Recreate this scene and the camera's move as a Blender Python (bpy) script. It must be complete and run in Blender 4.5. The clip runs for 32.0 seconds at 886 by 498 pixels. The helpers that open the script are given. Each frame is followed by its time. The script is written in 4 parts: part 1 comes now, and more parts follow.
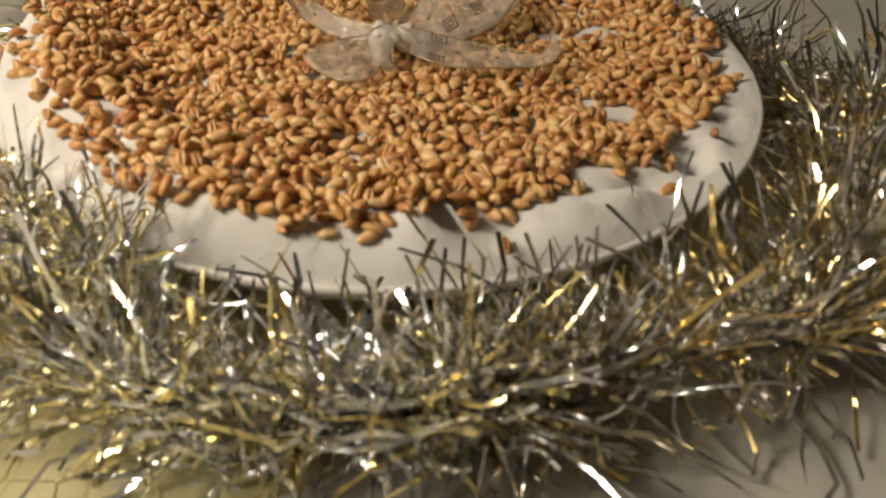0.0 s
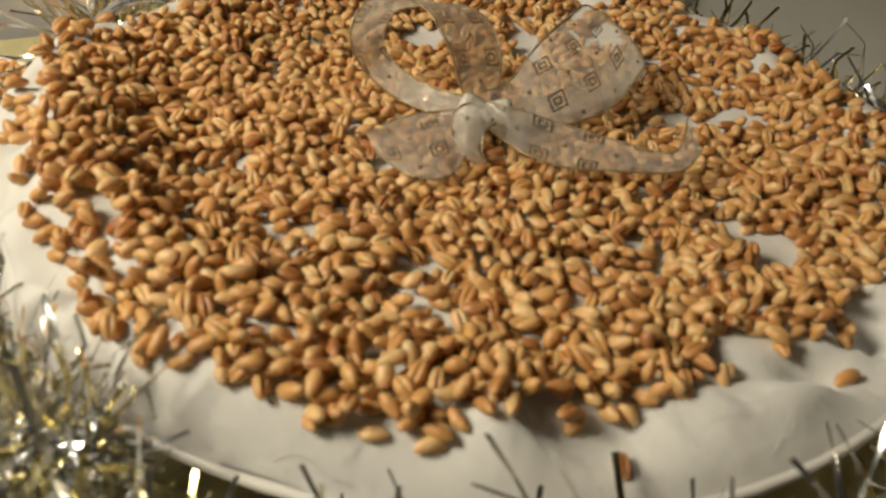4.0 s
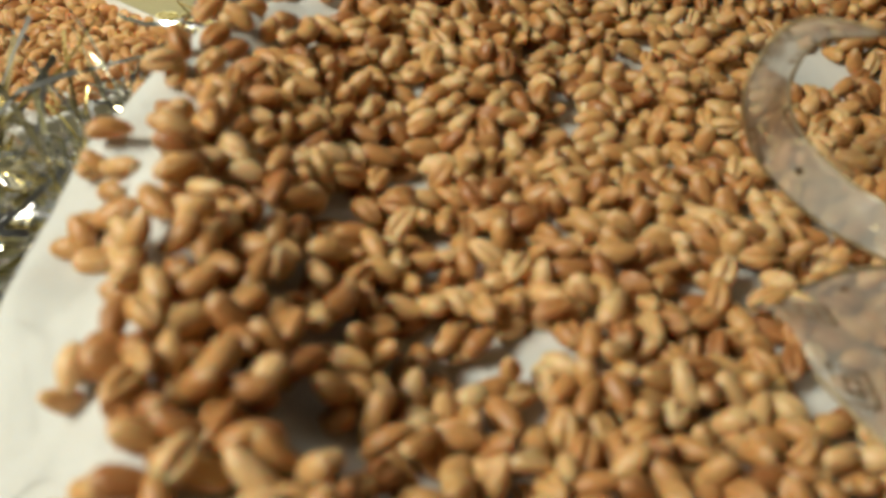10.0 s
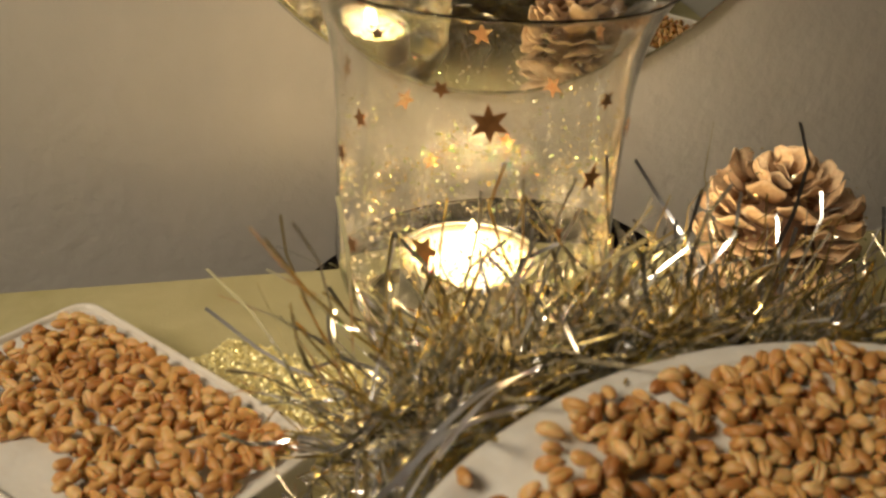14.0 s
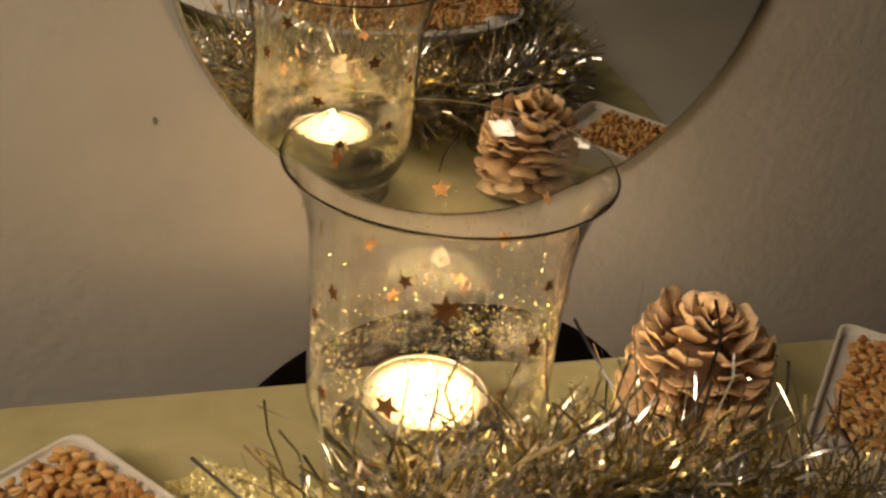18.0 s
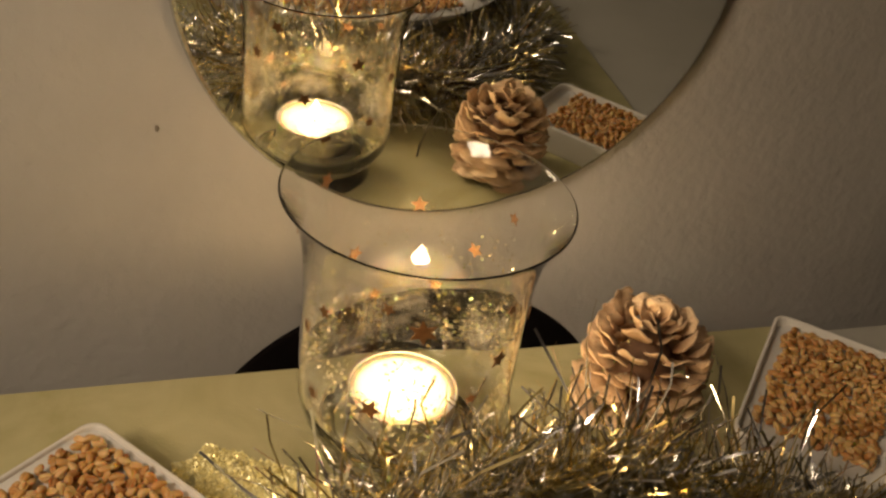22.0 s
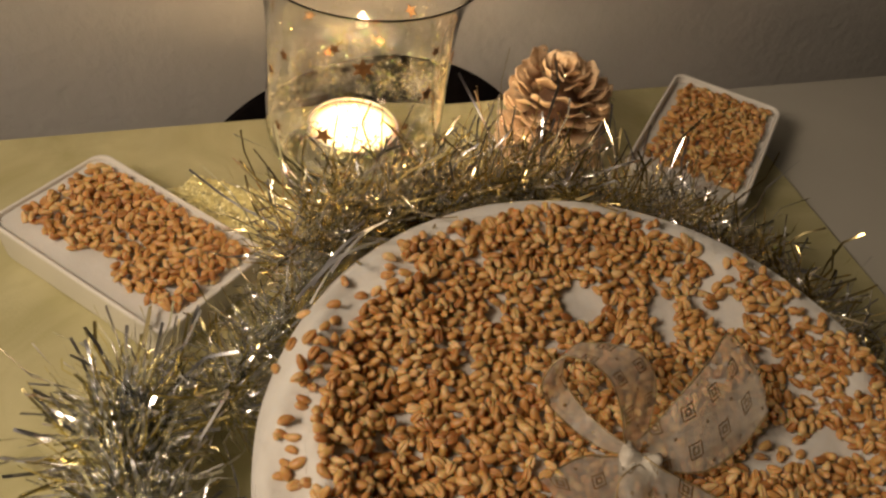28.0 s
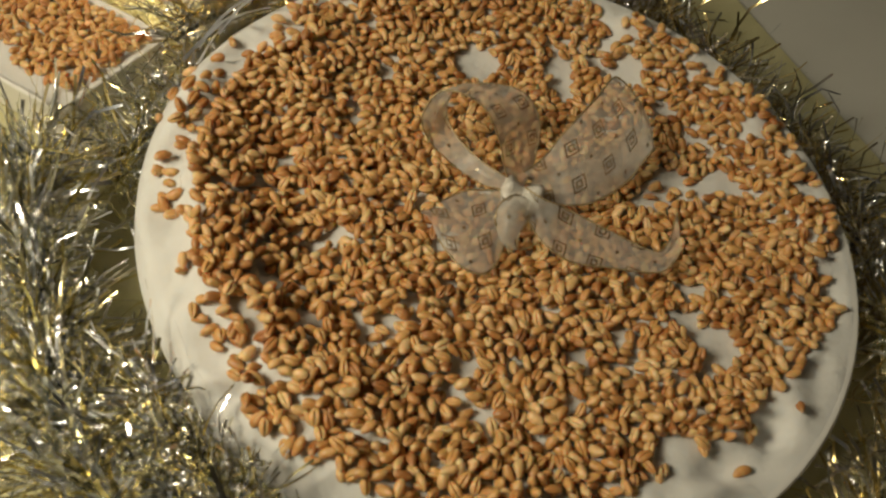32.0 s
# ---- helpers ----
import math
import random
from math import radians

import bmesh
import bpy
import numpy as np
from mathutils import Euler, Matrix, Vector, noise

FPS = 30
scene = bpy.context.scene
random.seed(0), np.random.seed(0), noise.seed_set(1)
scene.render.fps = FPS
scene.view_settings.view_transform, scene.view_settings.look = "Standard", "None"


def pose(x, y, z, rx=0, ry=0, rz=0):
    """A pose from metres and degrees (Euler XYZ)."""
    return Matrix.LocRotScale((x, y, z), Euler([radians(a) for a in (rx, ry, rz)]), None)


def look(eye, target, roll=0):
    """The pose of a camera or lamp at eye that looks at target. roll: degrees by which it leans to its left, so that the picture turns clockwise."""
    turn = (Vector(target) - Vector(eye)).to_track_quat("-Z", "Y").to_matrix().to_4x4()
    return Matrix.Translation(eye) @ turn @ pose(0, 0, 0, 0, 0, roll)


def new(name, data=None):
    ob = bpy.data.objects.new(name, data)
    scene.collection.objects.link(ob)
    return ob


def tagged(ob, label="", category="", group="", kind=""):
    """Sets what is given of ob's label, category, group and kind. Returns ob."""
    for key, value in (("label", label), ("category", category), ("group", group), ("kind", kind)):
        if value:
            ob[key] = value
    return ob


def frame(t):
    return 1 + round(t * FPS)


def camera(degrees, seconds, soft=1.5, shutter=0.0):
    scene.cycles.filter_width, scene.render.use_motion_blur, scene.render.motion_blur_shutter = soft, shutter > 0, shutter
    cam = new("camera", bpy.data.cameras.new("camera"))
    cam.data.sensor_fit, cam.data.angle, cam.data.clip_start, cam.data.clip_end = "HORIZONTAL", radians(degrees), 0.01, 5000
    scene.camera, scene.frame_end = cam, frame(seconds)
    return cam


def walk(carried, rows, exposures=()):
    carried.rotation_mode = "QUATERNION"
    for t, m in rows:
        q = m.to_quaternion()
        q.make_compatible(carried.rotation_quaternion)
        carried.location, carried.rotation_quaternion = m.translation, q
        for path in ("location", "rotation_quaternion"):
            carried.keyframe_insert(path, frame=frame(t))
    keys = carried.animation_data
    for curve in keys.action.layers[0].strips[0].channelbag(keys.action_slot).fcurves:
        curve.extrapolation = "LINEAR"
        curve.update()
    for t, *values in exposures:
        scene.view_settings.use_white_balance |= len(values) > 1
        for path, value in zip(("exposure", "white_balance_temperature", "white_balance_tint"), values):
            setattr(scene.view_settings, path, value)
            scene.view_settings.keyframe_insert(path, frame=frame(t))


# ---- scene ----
cam = camera(49.0, 32.0, soft=2.4)
cam.data.dof.use_dof = True          # near things a little out of focus
cam.data.dof.focus_distance = 0.36
cam.data.dof.aperture_fstop = 32
PATH = [
    (0, (-0.00161, 0.01001, 0.13090), (0.11429, 0.24162, -0.02049), -2.38),
    (0.5, (0.00305, 0.01520, 0.13075), (0.11634, 0.24886, -0.01948), -2.19),
    (1, (0.00819, 0.02255, 0.13058), (0.11787, 0.25820, -0.01921), -2.17),
    (1.5, (0.01163, 0.03193, 0.13069), (0.11938, 0.26830, -0.01938), -1.75),
    (2, (0.01414, 0.04258, 0.13064), (0.12107, 0.27897, -0.01997), -1.05),
    (2.5, (0.01675, 0.05338, 0.13092), (0.12242, 0.28918, -0.02150), -0.28),
    (4.5, (0.02673, 0.08042, 0.12790), (0.12122, 0.32238, -0.02219), 0.67),
    (5, (0.02930, 0.08878, 0.12830), (0.12138, 0.33439, -0.01729), 1.58),
    (5.5, (0.03167, 0.09602, 0.13112), (0.12092, 0.34386, -0.01244), 2.35),
    (6, (0.03400, 0.10182, 0.13561), (0.11980, 0.35012, -0.00925), 3.16),
    (6.5, (0.03403, 0.10749, 0.13962), (0.11923, 0.35492, -0.00708), 3.97),
    (7, (0.03438, 0.11289, 0.14304), (0.11810, 0.35962, -0.00568), 4.67),
    (7.5, (0.03500, 0.12170, 0.14703), (0.11621, 0.36606, -0.00690), 5.14),
    (8, (0.03348, 0.13750, 0.14551), (0.11275, 0.37932, -0.01336), 5.71),
    (8.5, (0.03119, 0.15685, 0.13627), (0.10679, 0.39492, -0.02989), 5.51),
    (9, (0.02766, 0.17303, 0.12107), (0.10124, 0.41006, -0.04745), 5.69),
    (9.5, (0.02762, 0.18449, 0.10839), (0.09318, 0.42301, -0.06134), 4.70),
    (10, (0.02918, 0.19290, 0.10475), (0.08507, 0.43296, -0.06627), 2.91),
    (10.5, (0.02930, 0.19909, 0.10484), (0.07996, 0.44701, -0.05632), 1.32),
    (11, (0.02469, 0.20914, 0.11286), (0.08036, 0.45812, -0.04497), 2.14),
    (11.5, (0.02030, 0.21793, 0.12692), (0.08053, 0.46478, -0.03255), 2.93),
    (12, (0.01809, 0.22046, 0.13457), (0.07968, 0.47067, -0.01906), 2.88),
    (12.5, (0.01807, 0.22331, 0.13900), (0.07636, 0.47701, -0.01013), 2.44),
    (13, (0.01589, 0.22692, 0.14471), (0.07459, 0.48198, -0.00191), 2.63),
    (13.5, (0.00899, 0.22979, 0.14992), (0.07470, 0.48444, 0.00557), 3.26),
    (14, (0.00627, 0.23272, 0.15497), (0.07518, 0.48717, 0.01177), 3.40),
    (14.5, (0.00570, 0.23396, 0.15995), (0.07552, 0.48964, 0.01939), 3.25),
    (15, (0.00481, 0.23816, 0.17428), (0.07564, 0.49022, 0.02782), 3.34),
    (15.5, (0.00521, 0.23748, 0.18364), (0.07632, 0.48972, 0.03764), 3.29),
    (17.5, (0.00109, 0.22984, 0.20226), (0.08145, 0.48170, 0.06046), 5.60),
    (18, (-0.00095, 0.22718, 0.20630), (0.08218, 0.47774, 0.06378), 6.26),
    (18.5, (-0.00294, 0.22458, 0.21104), (0.08225, 0.47368, 0.06719), 6.86),
    (19, (-0.00469, 0.22250, 0.21589), (0.08219, 0.47006, 0.07041), 7.54),
    (19.5, (-0.00639, 0.22162, 0.22247), (0.08206, 0.46651, 0.07347), 8.14),
    (20, (-0.00780, 0.21961, 0.22729), (0.08200, 0.46294, 0.07654), 8.44),
    (20.5, (-0.00916, 0.21952, 0.23497), (0.08130, 0.45977, 0.07974), 8.86),
    (21, (-0.00888, 0.21857, 0.24002), (0.08108, 0.45726, 0.08210), 8.78),
    (21.5, (-0.00917, 0.21709, 0.24567), (0.08056, 0.45378, 0.08466), 8.73),
    (22, (-0.01109, 0.21451, 0.24992), (0.07910, 0.44979, 0.08710), 8.65),
    (22.5, (-0.01324, 0.21107, 0.25445), (0.07734, 0.44452, 0.08923), 8.71),
    (23, (-0.01554, 0.20733, 0.25837), (0.07559, 0.43808, 0.08970), 8.89),
    (23.5, (-0.01750, 0.20209, 0.26262), (0.07394, 0.42912, 0.08914), 9.01),
    (24, (-0.02005, 0.19782, 0.26691), (0.07221, 0.42013, 0.08784), 9.33),
    (24.5, (-0.02209, 0.19292, 0.27150), (0.07047, 0.41060, 0.08698), 9.62),
    (25, (-0.02404, 0.18711, 0.27579), (0.06859, 0.40049, 0.08634), 10.01),
    (25.5, (-0.02641, 0.18050, 0.27585), (0.06753, 0.39106, 0.08391), 10.39),
    (27.5, (-0.02480, 0.14566, 0.27240), (0.06750, 0.34922, 0.07229), 10.11),
    (28, (-0.02143, 0.13795, 0.27489), (0.07024, 0.33610, 0.06914), 10.26),
    (28.5, (-0.01860, 0.12888, 0.27185), (0.07393, 0.32392, 0.06352), 10.40),
    (29, (-0.01404, 0.11953, 0.26729), (0.07751, 0.31296, 0.05704), 10.01),
    (29.5, (-0.00919, 0.11118, 0.26300), (0.08083, 0.30274, 0.05040), 9.57),
    (30, (-0.00465, 0.10325, 0.25623), (0.08406, 0.29413, 0.04246), 8.96),
    (30.5, (-0.00164, 0.09831, 0.25285), (0.08653, 0.28529, 0.03545), 8.93),
    (31, (0.00159, 0.09321, 0.24933), (0.08841, 0.27750, 0.02911), 8.58),
    (31.5, (0.00363, 0.09008, 0.24737), (0.08972, 0.27151, 0.02451), 8.46),
    (32, (0.00465, 0.08759, 0.24540), (0.09057, 0.26757, 0.02128), 8.36),
]
EXPOSURES = [(0, 0.56, 6150, 12), (2.5, 0.54, 6250, 11), (6, 0.52, 5700, 0), (9, 0.45, 5600, 0), (11, 0.40, 5400, 0), (12.3, 0.20, 5800, 2), (14, -0.12, 6850, 11), (15, -0.32, 6950, 12), (18, -0.40, 7350, 18), (25, -0.38, 7250, 17), (28, -0.2, 6900, 18), (29.8, -0.07, 7050, 15), (30.6, 0.02, 6250, 8), (32, 0.14, 6250, 3)]
walk(cam, [(t, look(eye, target, roll)) for t, eye, target, roll in PATH], EXPOSURES)

# World: table top at z = 0, wall with the mirror at +y.
U = 0.07            # metres in one plan unit; plan places below go through at()
WALL_Y = 7.95 * U   # wall plane
EDGE_Y = 7.126 * U   # far edge of the table


def at(x, y, z=0.0):
    return Vector((x * U, y * U, z * U))


# ---- world and lights ----
world = bpy.data.worlds.new("world")
scene.world = world
world.use_nodes = True
wn = world.node_tree
sky = wn.nodes.new("ShaderNodeTexSky")
sky.sky_type = 'NISHITA'
sky.sun_disc = False
sky.sun_elevation = radians(20)
wn.links.new(sky.outputs[0], wn.nodes["Background"].inputs[0])
wn.nodes["Background"].inputs[1].default_value = 0.05


def lamp(name, kind, m, energy, color, size=0.1, size_y=None):
    d = bpy.data.lights.new(name, kind)
    d.energy, d.color = energy, color
    if kind == 'AREA':
        d.size = size
        if size_y:
            d.shape, d.size_y = 'RECTANGLE', size_y
    else:
        d.shadow_soft_size = size
    ob = new(name, d)
    ob.matrix_world = m
    return ob


# shaded room lamp low to the side of the table, throwing light on the table
lamp("room_lamp_down", 'AREA', look((-0.34, 0.21, 0.43), (0.08, 0.29, 0.0)), 2.75, (1.0, 0.84, 0.62), 0.17, 0.17)
# added fill aimed at the ceiling, whose bounce lifts the ambient light
lamp("ceiling_bounce_fill", 'AREA', look((-0.34, 0.21, 0.57), (-0.34, 0.21, 1.75)), 1.3, (1.0, 0.86, 0.66), 0.17, 0.17)
# the candle flame further down is the third light


# ---- materials ----
def nodes_of(name):
    m = bpy.data.materials.new(name)
    m.use_nodes = True
    nt = m.node_tree
    return m, nt, nt.nodes["Principled BSDF"]


def ramp(nt, fac, stops):
    r = nt.nodes.new("ShaderNodeValToRGB")
    el = r.color_ramp.elements
    while len(el) < len(stops):
        el.new(0.5)
    for e, (p, c) in zip(el, stops):
        e.position, e.color = p, (*c, 1)
    nt.links.new(fac, r.inputs[0])
    return r.outputs[0]


def noise_tex(nt, scale, detail=4.0, rough=0.55, coord="Object", dist=0.0):
    tc = nt.nodes.new("ShaderNodeTexCoord")
    n = nt.nodes.new("ShaderNodeTexNoise")
    n.inputs["Scale"].default_value = scale
    n.inputs["Detail"].default_value = detail
    n.inputs["Roughness"].default_value = rough
    n.inputs["Distortion"].default_value = dist
    nt.links.new(tc.outputs[coord], n.inputs["Vector"])
    return n


def bump(nt, bsdf, height, strength, distance):
    b = nt.nodes.new("ShaderNodeBump")
    b.inputs["Strength"].default_value = strength
    b.inputs["Distance"].default_value = distance
    nt.links.new(height, b.inputs["Height"])
    nt.links.new(b.outputs[0], bsdf.inputs["Normal"])
    return b


def surface(name, dark, light, rough=0.6, scale=40, metal=0.0, bump_scale=400, bump_by=0.2, bump_dist=0.0005, sheen=0.0):
    m, nt, b = nodes_of(name)
    n = noise_tex(nt, scale)
    nt.links.new(ramp(nt, n.outputs["Fac"], [(0.3, dark), (0.7, light)]), b.inputs["Base Color"])
    b.inputs["Roughness"].default_value = rough
    b.inputs["Metallic"].default_value = metal
    if sheen:
        b.inputs["Sheen Weight"].default_value = sheen
    if bump_by:
        bump(nt, b, noise_tex(nt, bump_scale, 3).outputs["Fac"], bump_by, bump_dist)
    return m


MAT_WALL = surface("painted plaster", (0.40, 0.39, 0.37), (0.47, 0.46, 0.44), 0.85, 9, 0, 160, 0.55, 0.0013)
MAT_PAINT = surface("room paint", (0.36, 0.35, 0.33), (0.41, 0.40, 0.38), 0.9, 3)
MAT_FLOOR = surface("dark floor", (0.05, 0.04, 0.03), (0.09, 0.07, 0.05), 0.5, 6)
MAT_TABLE = surface("white table laminate", (0.45, 0.44, 0.39), (0.50, 0.49, 0.44), 0.55, 12, 0, 900, 0.05, 0.0003)
MAT_CLOTH = surface("gold cloth", (0.43, 0.40, 0.20), (0.60, 0.56, 0.33), 0.5, 30, 0.2, 1400, 0.5, 0.0004)
cloth_nt = MAT_CLOTH.node_tree
for n in [n for n in cloth_nt.nodes if n.type == 'TEX_NOISE' and n.inputs["Scale"].default_value == 30]:
    n.inputs["Scale"].default_value, n.inputs["Distortion"].default_value = 14, 2.5
MAT_CERAMIC = surface("white glazed ceramic", (0.70, 0.68, 0.63), (0.76, 0.74, 0.70), 0.25, 20, 0, 60, 0.03, 0.0005)
# flat black standing in for the dark space reflected in the lower mirror
MAT_BLACK = surface("black mirror reflection", (0.004, 0.003, 0.003), (0.008, 0.006, 0.006), 1.0, 30)
MAT_BLACK.node_tree.nodes["Principled BSDF"].inputs["Specular IOR Level"].default_value = 0.08
MAT_COTTON = surface("cotton wool", (0.63, 0.62, 0.59), (0.70, 0.69, 0.66), 0.95, 60, 0, 110, 0.30, 0.002, 0.3)
cb = MAT_COTTON.node_tree.nodes["Principled BSDF"]
cb.inputs["Subsurface Weight"].default_value = 0.4
cb.inputs["Subsurface Radius"].default_value = (0.0030, 0.0026, 0.0022)
cb.inputs["Subsurface Scale"].default_value = 1.0


def make_grain_mat():
    m, nt, b = nodes_of("wheat")
    oi = nt.nodes.new("ShaderNodeObjectInfo")
    geo = nt.nodes.new("ShaderNodeNewGeometry")
    mix = nt.nodes.new("ShaderNodeMath")
    mix.operation = 'ADD'
    fr = nt.nodes.new("ShaderNodeMath")
    fr.operation = 'FRACT'
    nt.links.new(oi.outputs["Random"], mix.inputs[0])
    nt.links.new(geo.outputs["Random Per Island"], mix.inputs[1])
    nt.links.new(mix.outputs[0], fr.inputs[0])
    base = ramp(nt, fr.outputs[0], [(0.0, (0.38, 0.165, 0.052)), (0.2, (0.55, 0.288, 0.098)), (0.65, (0.68, 0.412, 0.158)), (1.0, (0.79, 0.555, 0.28))])
    n = noise_tex(nt, 700, 3)
    mx = nt.nodes.new("ShaderNodeMix")
    mx.data_type = 'RGBA'
    mx.blend_type = 'MULTIPLY'
    mx.inputs[0].default_value = 0.55
    nt.links.new(base, mx.inputs[6])
    nt.links.new(ramp(nt, n.outputs["Fac"], [(0.3, (0.62, 0.55, 0.48)), (0.7, (1.0, 1.0, 1.0))]), mx.inputs[7])
    tip = nt.nodes.new("ShaderNodeAttribute")
    tip.attribute_name = "along"
    ends = nt.nodes.new("ShaderNodeMix")
    ends.data_type = 'RGBA'
    nt.links.new(ramp(nt, tip.outputs["Fac"], [(0.0, (0.75, 0.75, 0.75)), (0.16, (0.0, 0.0, 0.0)), (0.86, (0.0, 0.0, 0.0)), (1.0, (0.5, 0.5, 0.5))]), ends.inputs[0])
    nt.links.new(mx.outputs[2], ends.inputs[6])
    ends.inputs[7].default_value = (0.70, 0.50, 0.27, 1)
    nt.links.new(ends.outputs[2], b.inputs["Base Color"])
    b.inputs["Roughness"].default_value = 0.40
    b.inputs["Subsurface Weight"].default_value = 0.55
    b.inputs["Subsurface Radius"].default_value = (0.0016, 0.0008, 0.0004)
    b.inputs["Subsurface Scale"].default_value = 1.0
    bump(nt, b, n.outputs["Fac"], 0.30, 0.0004)
    return m


MAT_GRAIN = make_grain_mat()


# ---- mesh helpers ----
def link(name, bm, material, parent=None, label="", smooth=True):
    me = bpy.data.meshes.new(name)
    bm.to_mesh(me)
    bm.free()
    return link_mesh(name, me, material, parent, label, smooth)


def link_mesh(name, me, material, parent=None, label="", smooth=True):
    if smooth:
        me.polygons.foreach_set("use_smooth", [True] * len(me.polygons))
    if not me.materials:
        for mm in (material if isinstance(material, (list, tuple)) else [material]):
            me.materials.append(mm)
    ob = new(name, me)
    if parent:
        ob.parent = parent
    if label:
        tagged(ob, label)
    return ob


def part(name, bm, material, parent, label="", smooth=True):
    return link(name, bm, material, parent, label, smooth)


def box(x0, x1, y0, y1, z0, z1, bev=0.0):
    bm = bmesh.new()
    bmesh.ops.create_cube(bm, size=1.0, matrix=Matrix.Translation(((x0 + x1) / 2, (y0 + y1) / 2, (z0 + z1) / 2)) @ Matrix.Diagonal((x1 - x0, y1 - y0, z1 - z0, 1)))
    if bev:
        bmesh.ops.bevel(bm, geom=bm.edges[:], offset=bev, segments=2, affect='EDGES')
    return bm


def lathe(profile, n=64, closed=False):
    """A turned body from (radius, height) pairs."""
    bm = bmesh.new()
    rings = []
    for r, z in profile:
        if r < 1e-6:
            rings.append([bm.verts.new((0, 0, z))])
        else:
            rings.append([bm.verts.new((r * math.cos(2 * math.pi * i / n), r * math.sin(2 * math.pi * i / n), z)) for i in range(n)])
    pairs = list(zip(rings, rings[1:])) + ([(rings[-1], rings[0])] if closed else [])
    for a, b in pairs:
        for i in range(n):
            j = (i + 1) % n
            q = [a[i % len(a)], a[j % len(a)], b[j % len(b)], b[i % len(b)]]
            q = list(dict.fromkeys(q))
            if len(q) > 2:
                bm.faces.new(q)
    bmesh.ops.recalc_face_normals(bm, faces=bm.faces[:])
    return bm


def empty(name, m=None):
    ob = new(name)
    if m is not None:
        ob.matrix_world = m
    return ob


# ---- room ----
X0, X1, Y0, Z0, Z1 = -1.5, 2.3, -2.2, -0.74, 1.75
tagged(link("floor", box(X0, X1, Y0, WALL_Y, Z0 - 0.05, Z0), MAT_FLOOR, smooth=False), "dark floor under the table", "floor", kind="structure")
tagged(link("ceiling", box(X0, X1, Y0, WALL_Y, Z1, Z1 + 0.05), MAT_PAINT, smooth=False), "plain painted ceiling", "ceiling", kind="structure")
wall_n = link("wall_north", box(X0 - 0.1, X1 + 0.1, 0, 0.1, Z0, Z1), MAT_WALL, smooth=False)
wall_n.matrix_world = pose(0, WALL_Y, 0, 0, 0, -2.1)
tagged(wall_n, "grey-white painted plaster wall behind the table", "wall", kind="structure")
tagged(link("wall_south", box(X0, X1, Y0 - 0.1, Y0, Z0, Z1), MAT_PAINT, smooth=False), "plain painted wall", "wall", kind="structure")
tagged(link("wall_east", box(X1, X1 + 0.1, Y0, WALL_Y, Z0, Z1), MAT_PAINT, smooth=False), "plain painted wall", "wall", kind="structure")
tagged(link("wall_west", box(X0 - 0.1, X0, Y0, WALL_Y, Z0, Z1), MAT_PAINT, smooth=False), "plain painted wall", "wall", kind="structure")

# ---- table and runner ----
table = empty("table")
tagged(table, "white laminate table standing close to the wall", "table")
part("tabletop", box(-0.75, 0.95, -0.45, EDGE_Y, -0.032, -0.002, 0.003), MAT_TABLE, table, smooth=False)
for lx in (-0.69, 0.89):
    for ly in (-0.39, EDGE_Y - 0.06):
        part("leg", box(lx - 0.025, lx + 0.025, ly - 0.025, ly + 0.025, Z0, -0.032, 0.003), MAT_TABLE, table, smooth=False)
tagged(link("table_runner", box(-0.74, 4.02 * U, 2.1 * U, EDGE_Y + 0.001, -0.002, 0.0), MAT_CLOTH, smooth=False), "olive gold metallic cloth spread over the white table", "tablecloth")

# ---- mirror ----
mirror = empty("wall_mirror", Matrix.Translation((0.1114, 0.5465, 0.1470)) @ pose(0, 0, 0, 92.0, 0, -0.8))
tagged(mirror, "frameless round mirror hanging on the plaster wall", "mirror")
MAT_MIRROR, nt, b = nodes_of("mirror silver")
b.inputs["Base Color"].default_value = (0.86, 0.87, 0.85, 1)
b.inputs["Metallic"].default_value, b.inputs["Roughness"].default_value = 1.0, 0.01
RM = 0.1092
part("mirror_glass", lathe([(0, 0.003), (RM - 0.0022, 0.003), (RM - 0.0022, 0.0), (0, 0.0)], 128), MAT_MIRROR, mirror, smooth=False)
MAT_BEVEL = surface("ground mirror edge", (0.55, 0.55, 0.52), (0.85, 0.84, 0.80), 0.18, 350, 1.0, 900, 0.4, 0.0004)
part("bevelled_edge", lathe([(RM - 0.0022, 0.0028), (RM - 0.0010, 0.0026), (RM, 0.0014), (RM, 0.0), (RM - 0.0022, 0.0)], 160, True), MAT_BEVEL, mirror, "thin ground glass edge", smooth=False)

MAT_BACKING = surface("grey backing board", (0.16, 0.15, 0.14), (0.22, 0.21, 0.19), 0.8, 60)
part("backing_board", lathe([(0, -0.0002), (0.094, -0.0002), (0.095, -0.001), (0.095, -0.0035), (0, -0.0035)], 64), MAT_BACKING, mirror, "thin grey backing board", smooth=False)
part("hanging_block", box(-0.012, 0.012, 0.055, 0.075, -0.0105, -0.0033, 0.0008), MAT_BACKING, mirror, smooth=False)

# second round mirror on the wall under the first, mostly below the table's edge; its dark reflection is painted black
disc = empty("lower_mirror", Matrix.Translation((0.1130, 0.5480, -0.1132)) @ pose(0, 0, 0, 90, 0, 0))
tagged(disc, "second round mirror on the wall, its dark reflection painted black", "disc")
part("face", lathe([(0, 0.0), (RM - 0.0012, 0.0), (RM - 0.0003, -0.0005), (RM, -0.0015), (RM, -0.0030), (0, -0.0030)], 128), MAT_BLACK, disc)
part("mounting_block", box(-0.02, 0.02, 0.03, 0.06, -0.0085, -0.0030, 0.0008), MAT_BACKING, disc, smooth=False)

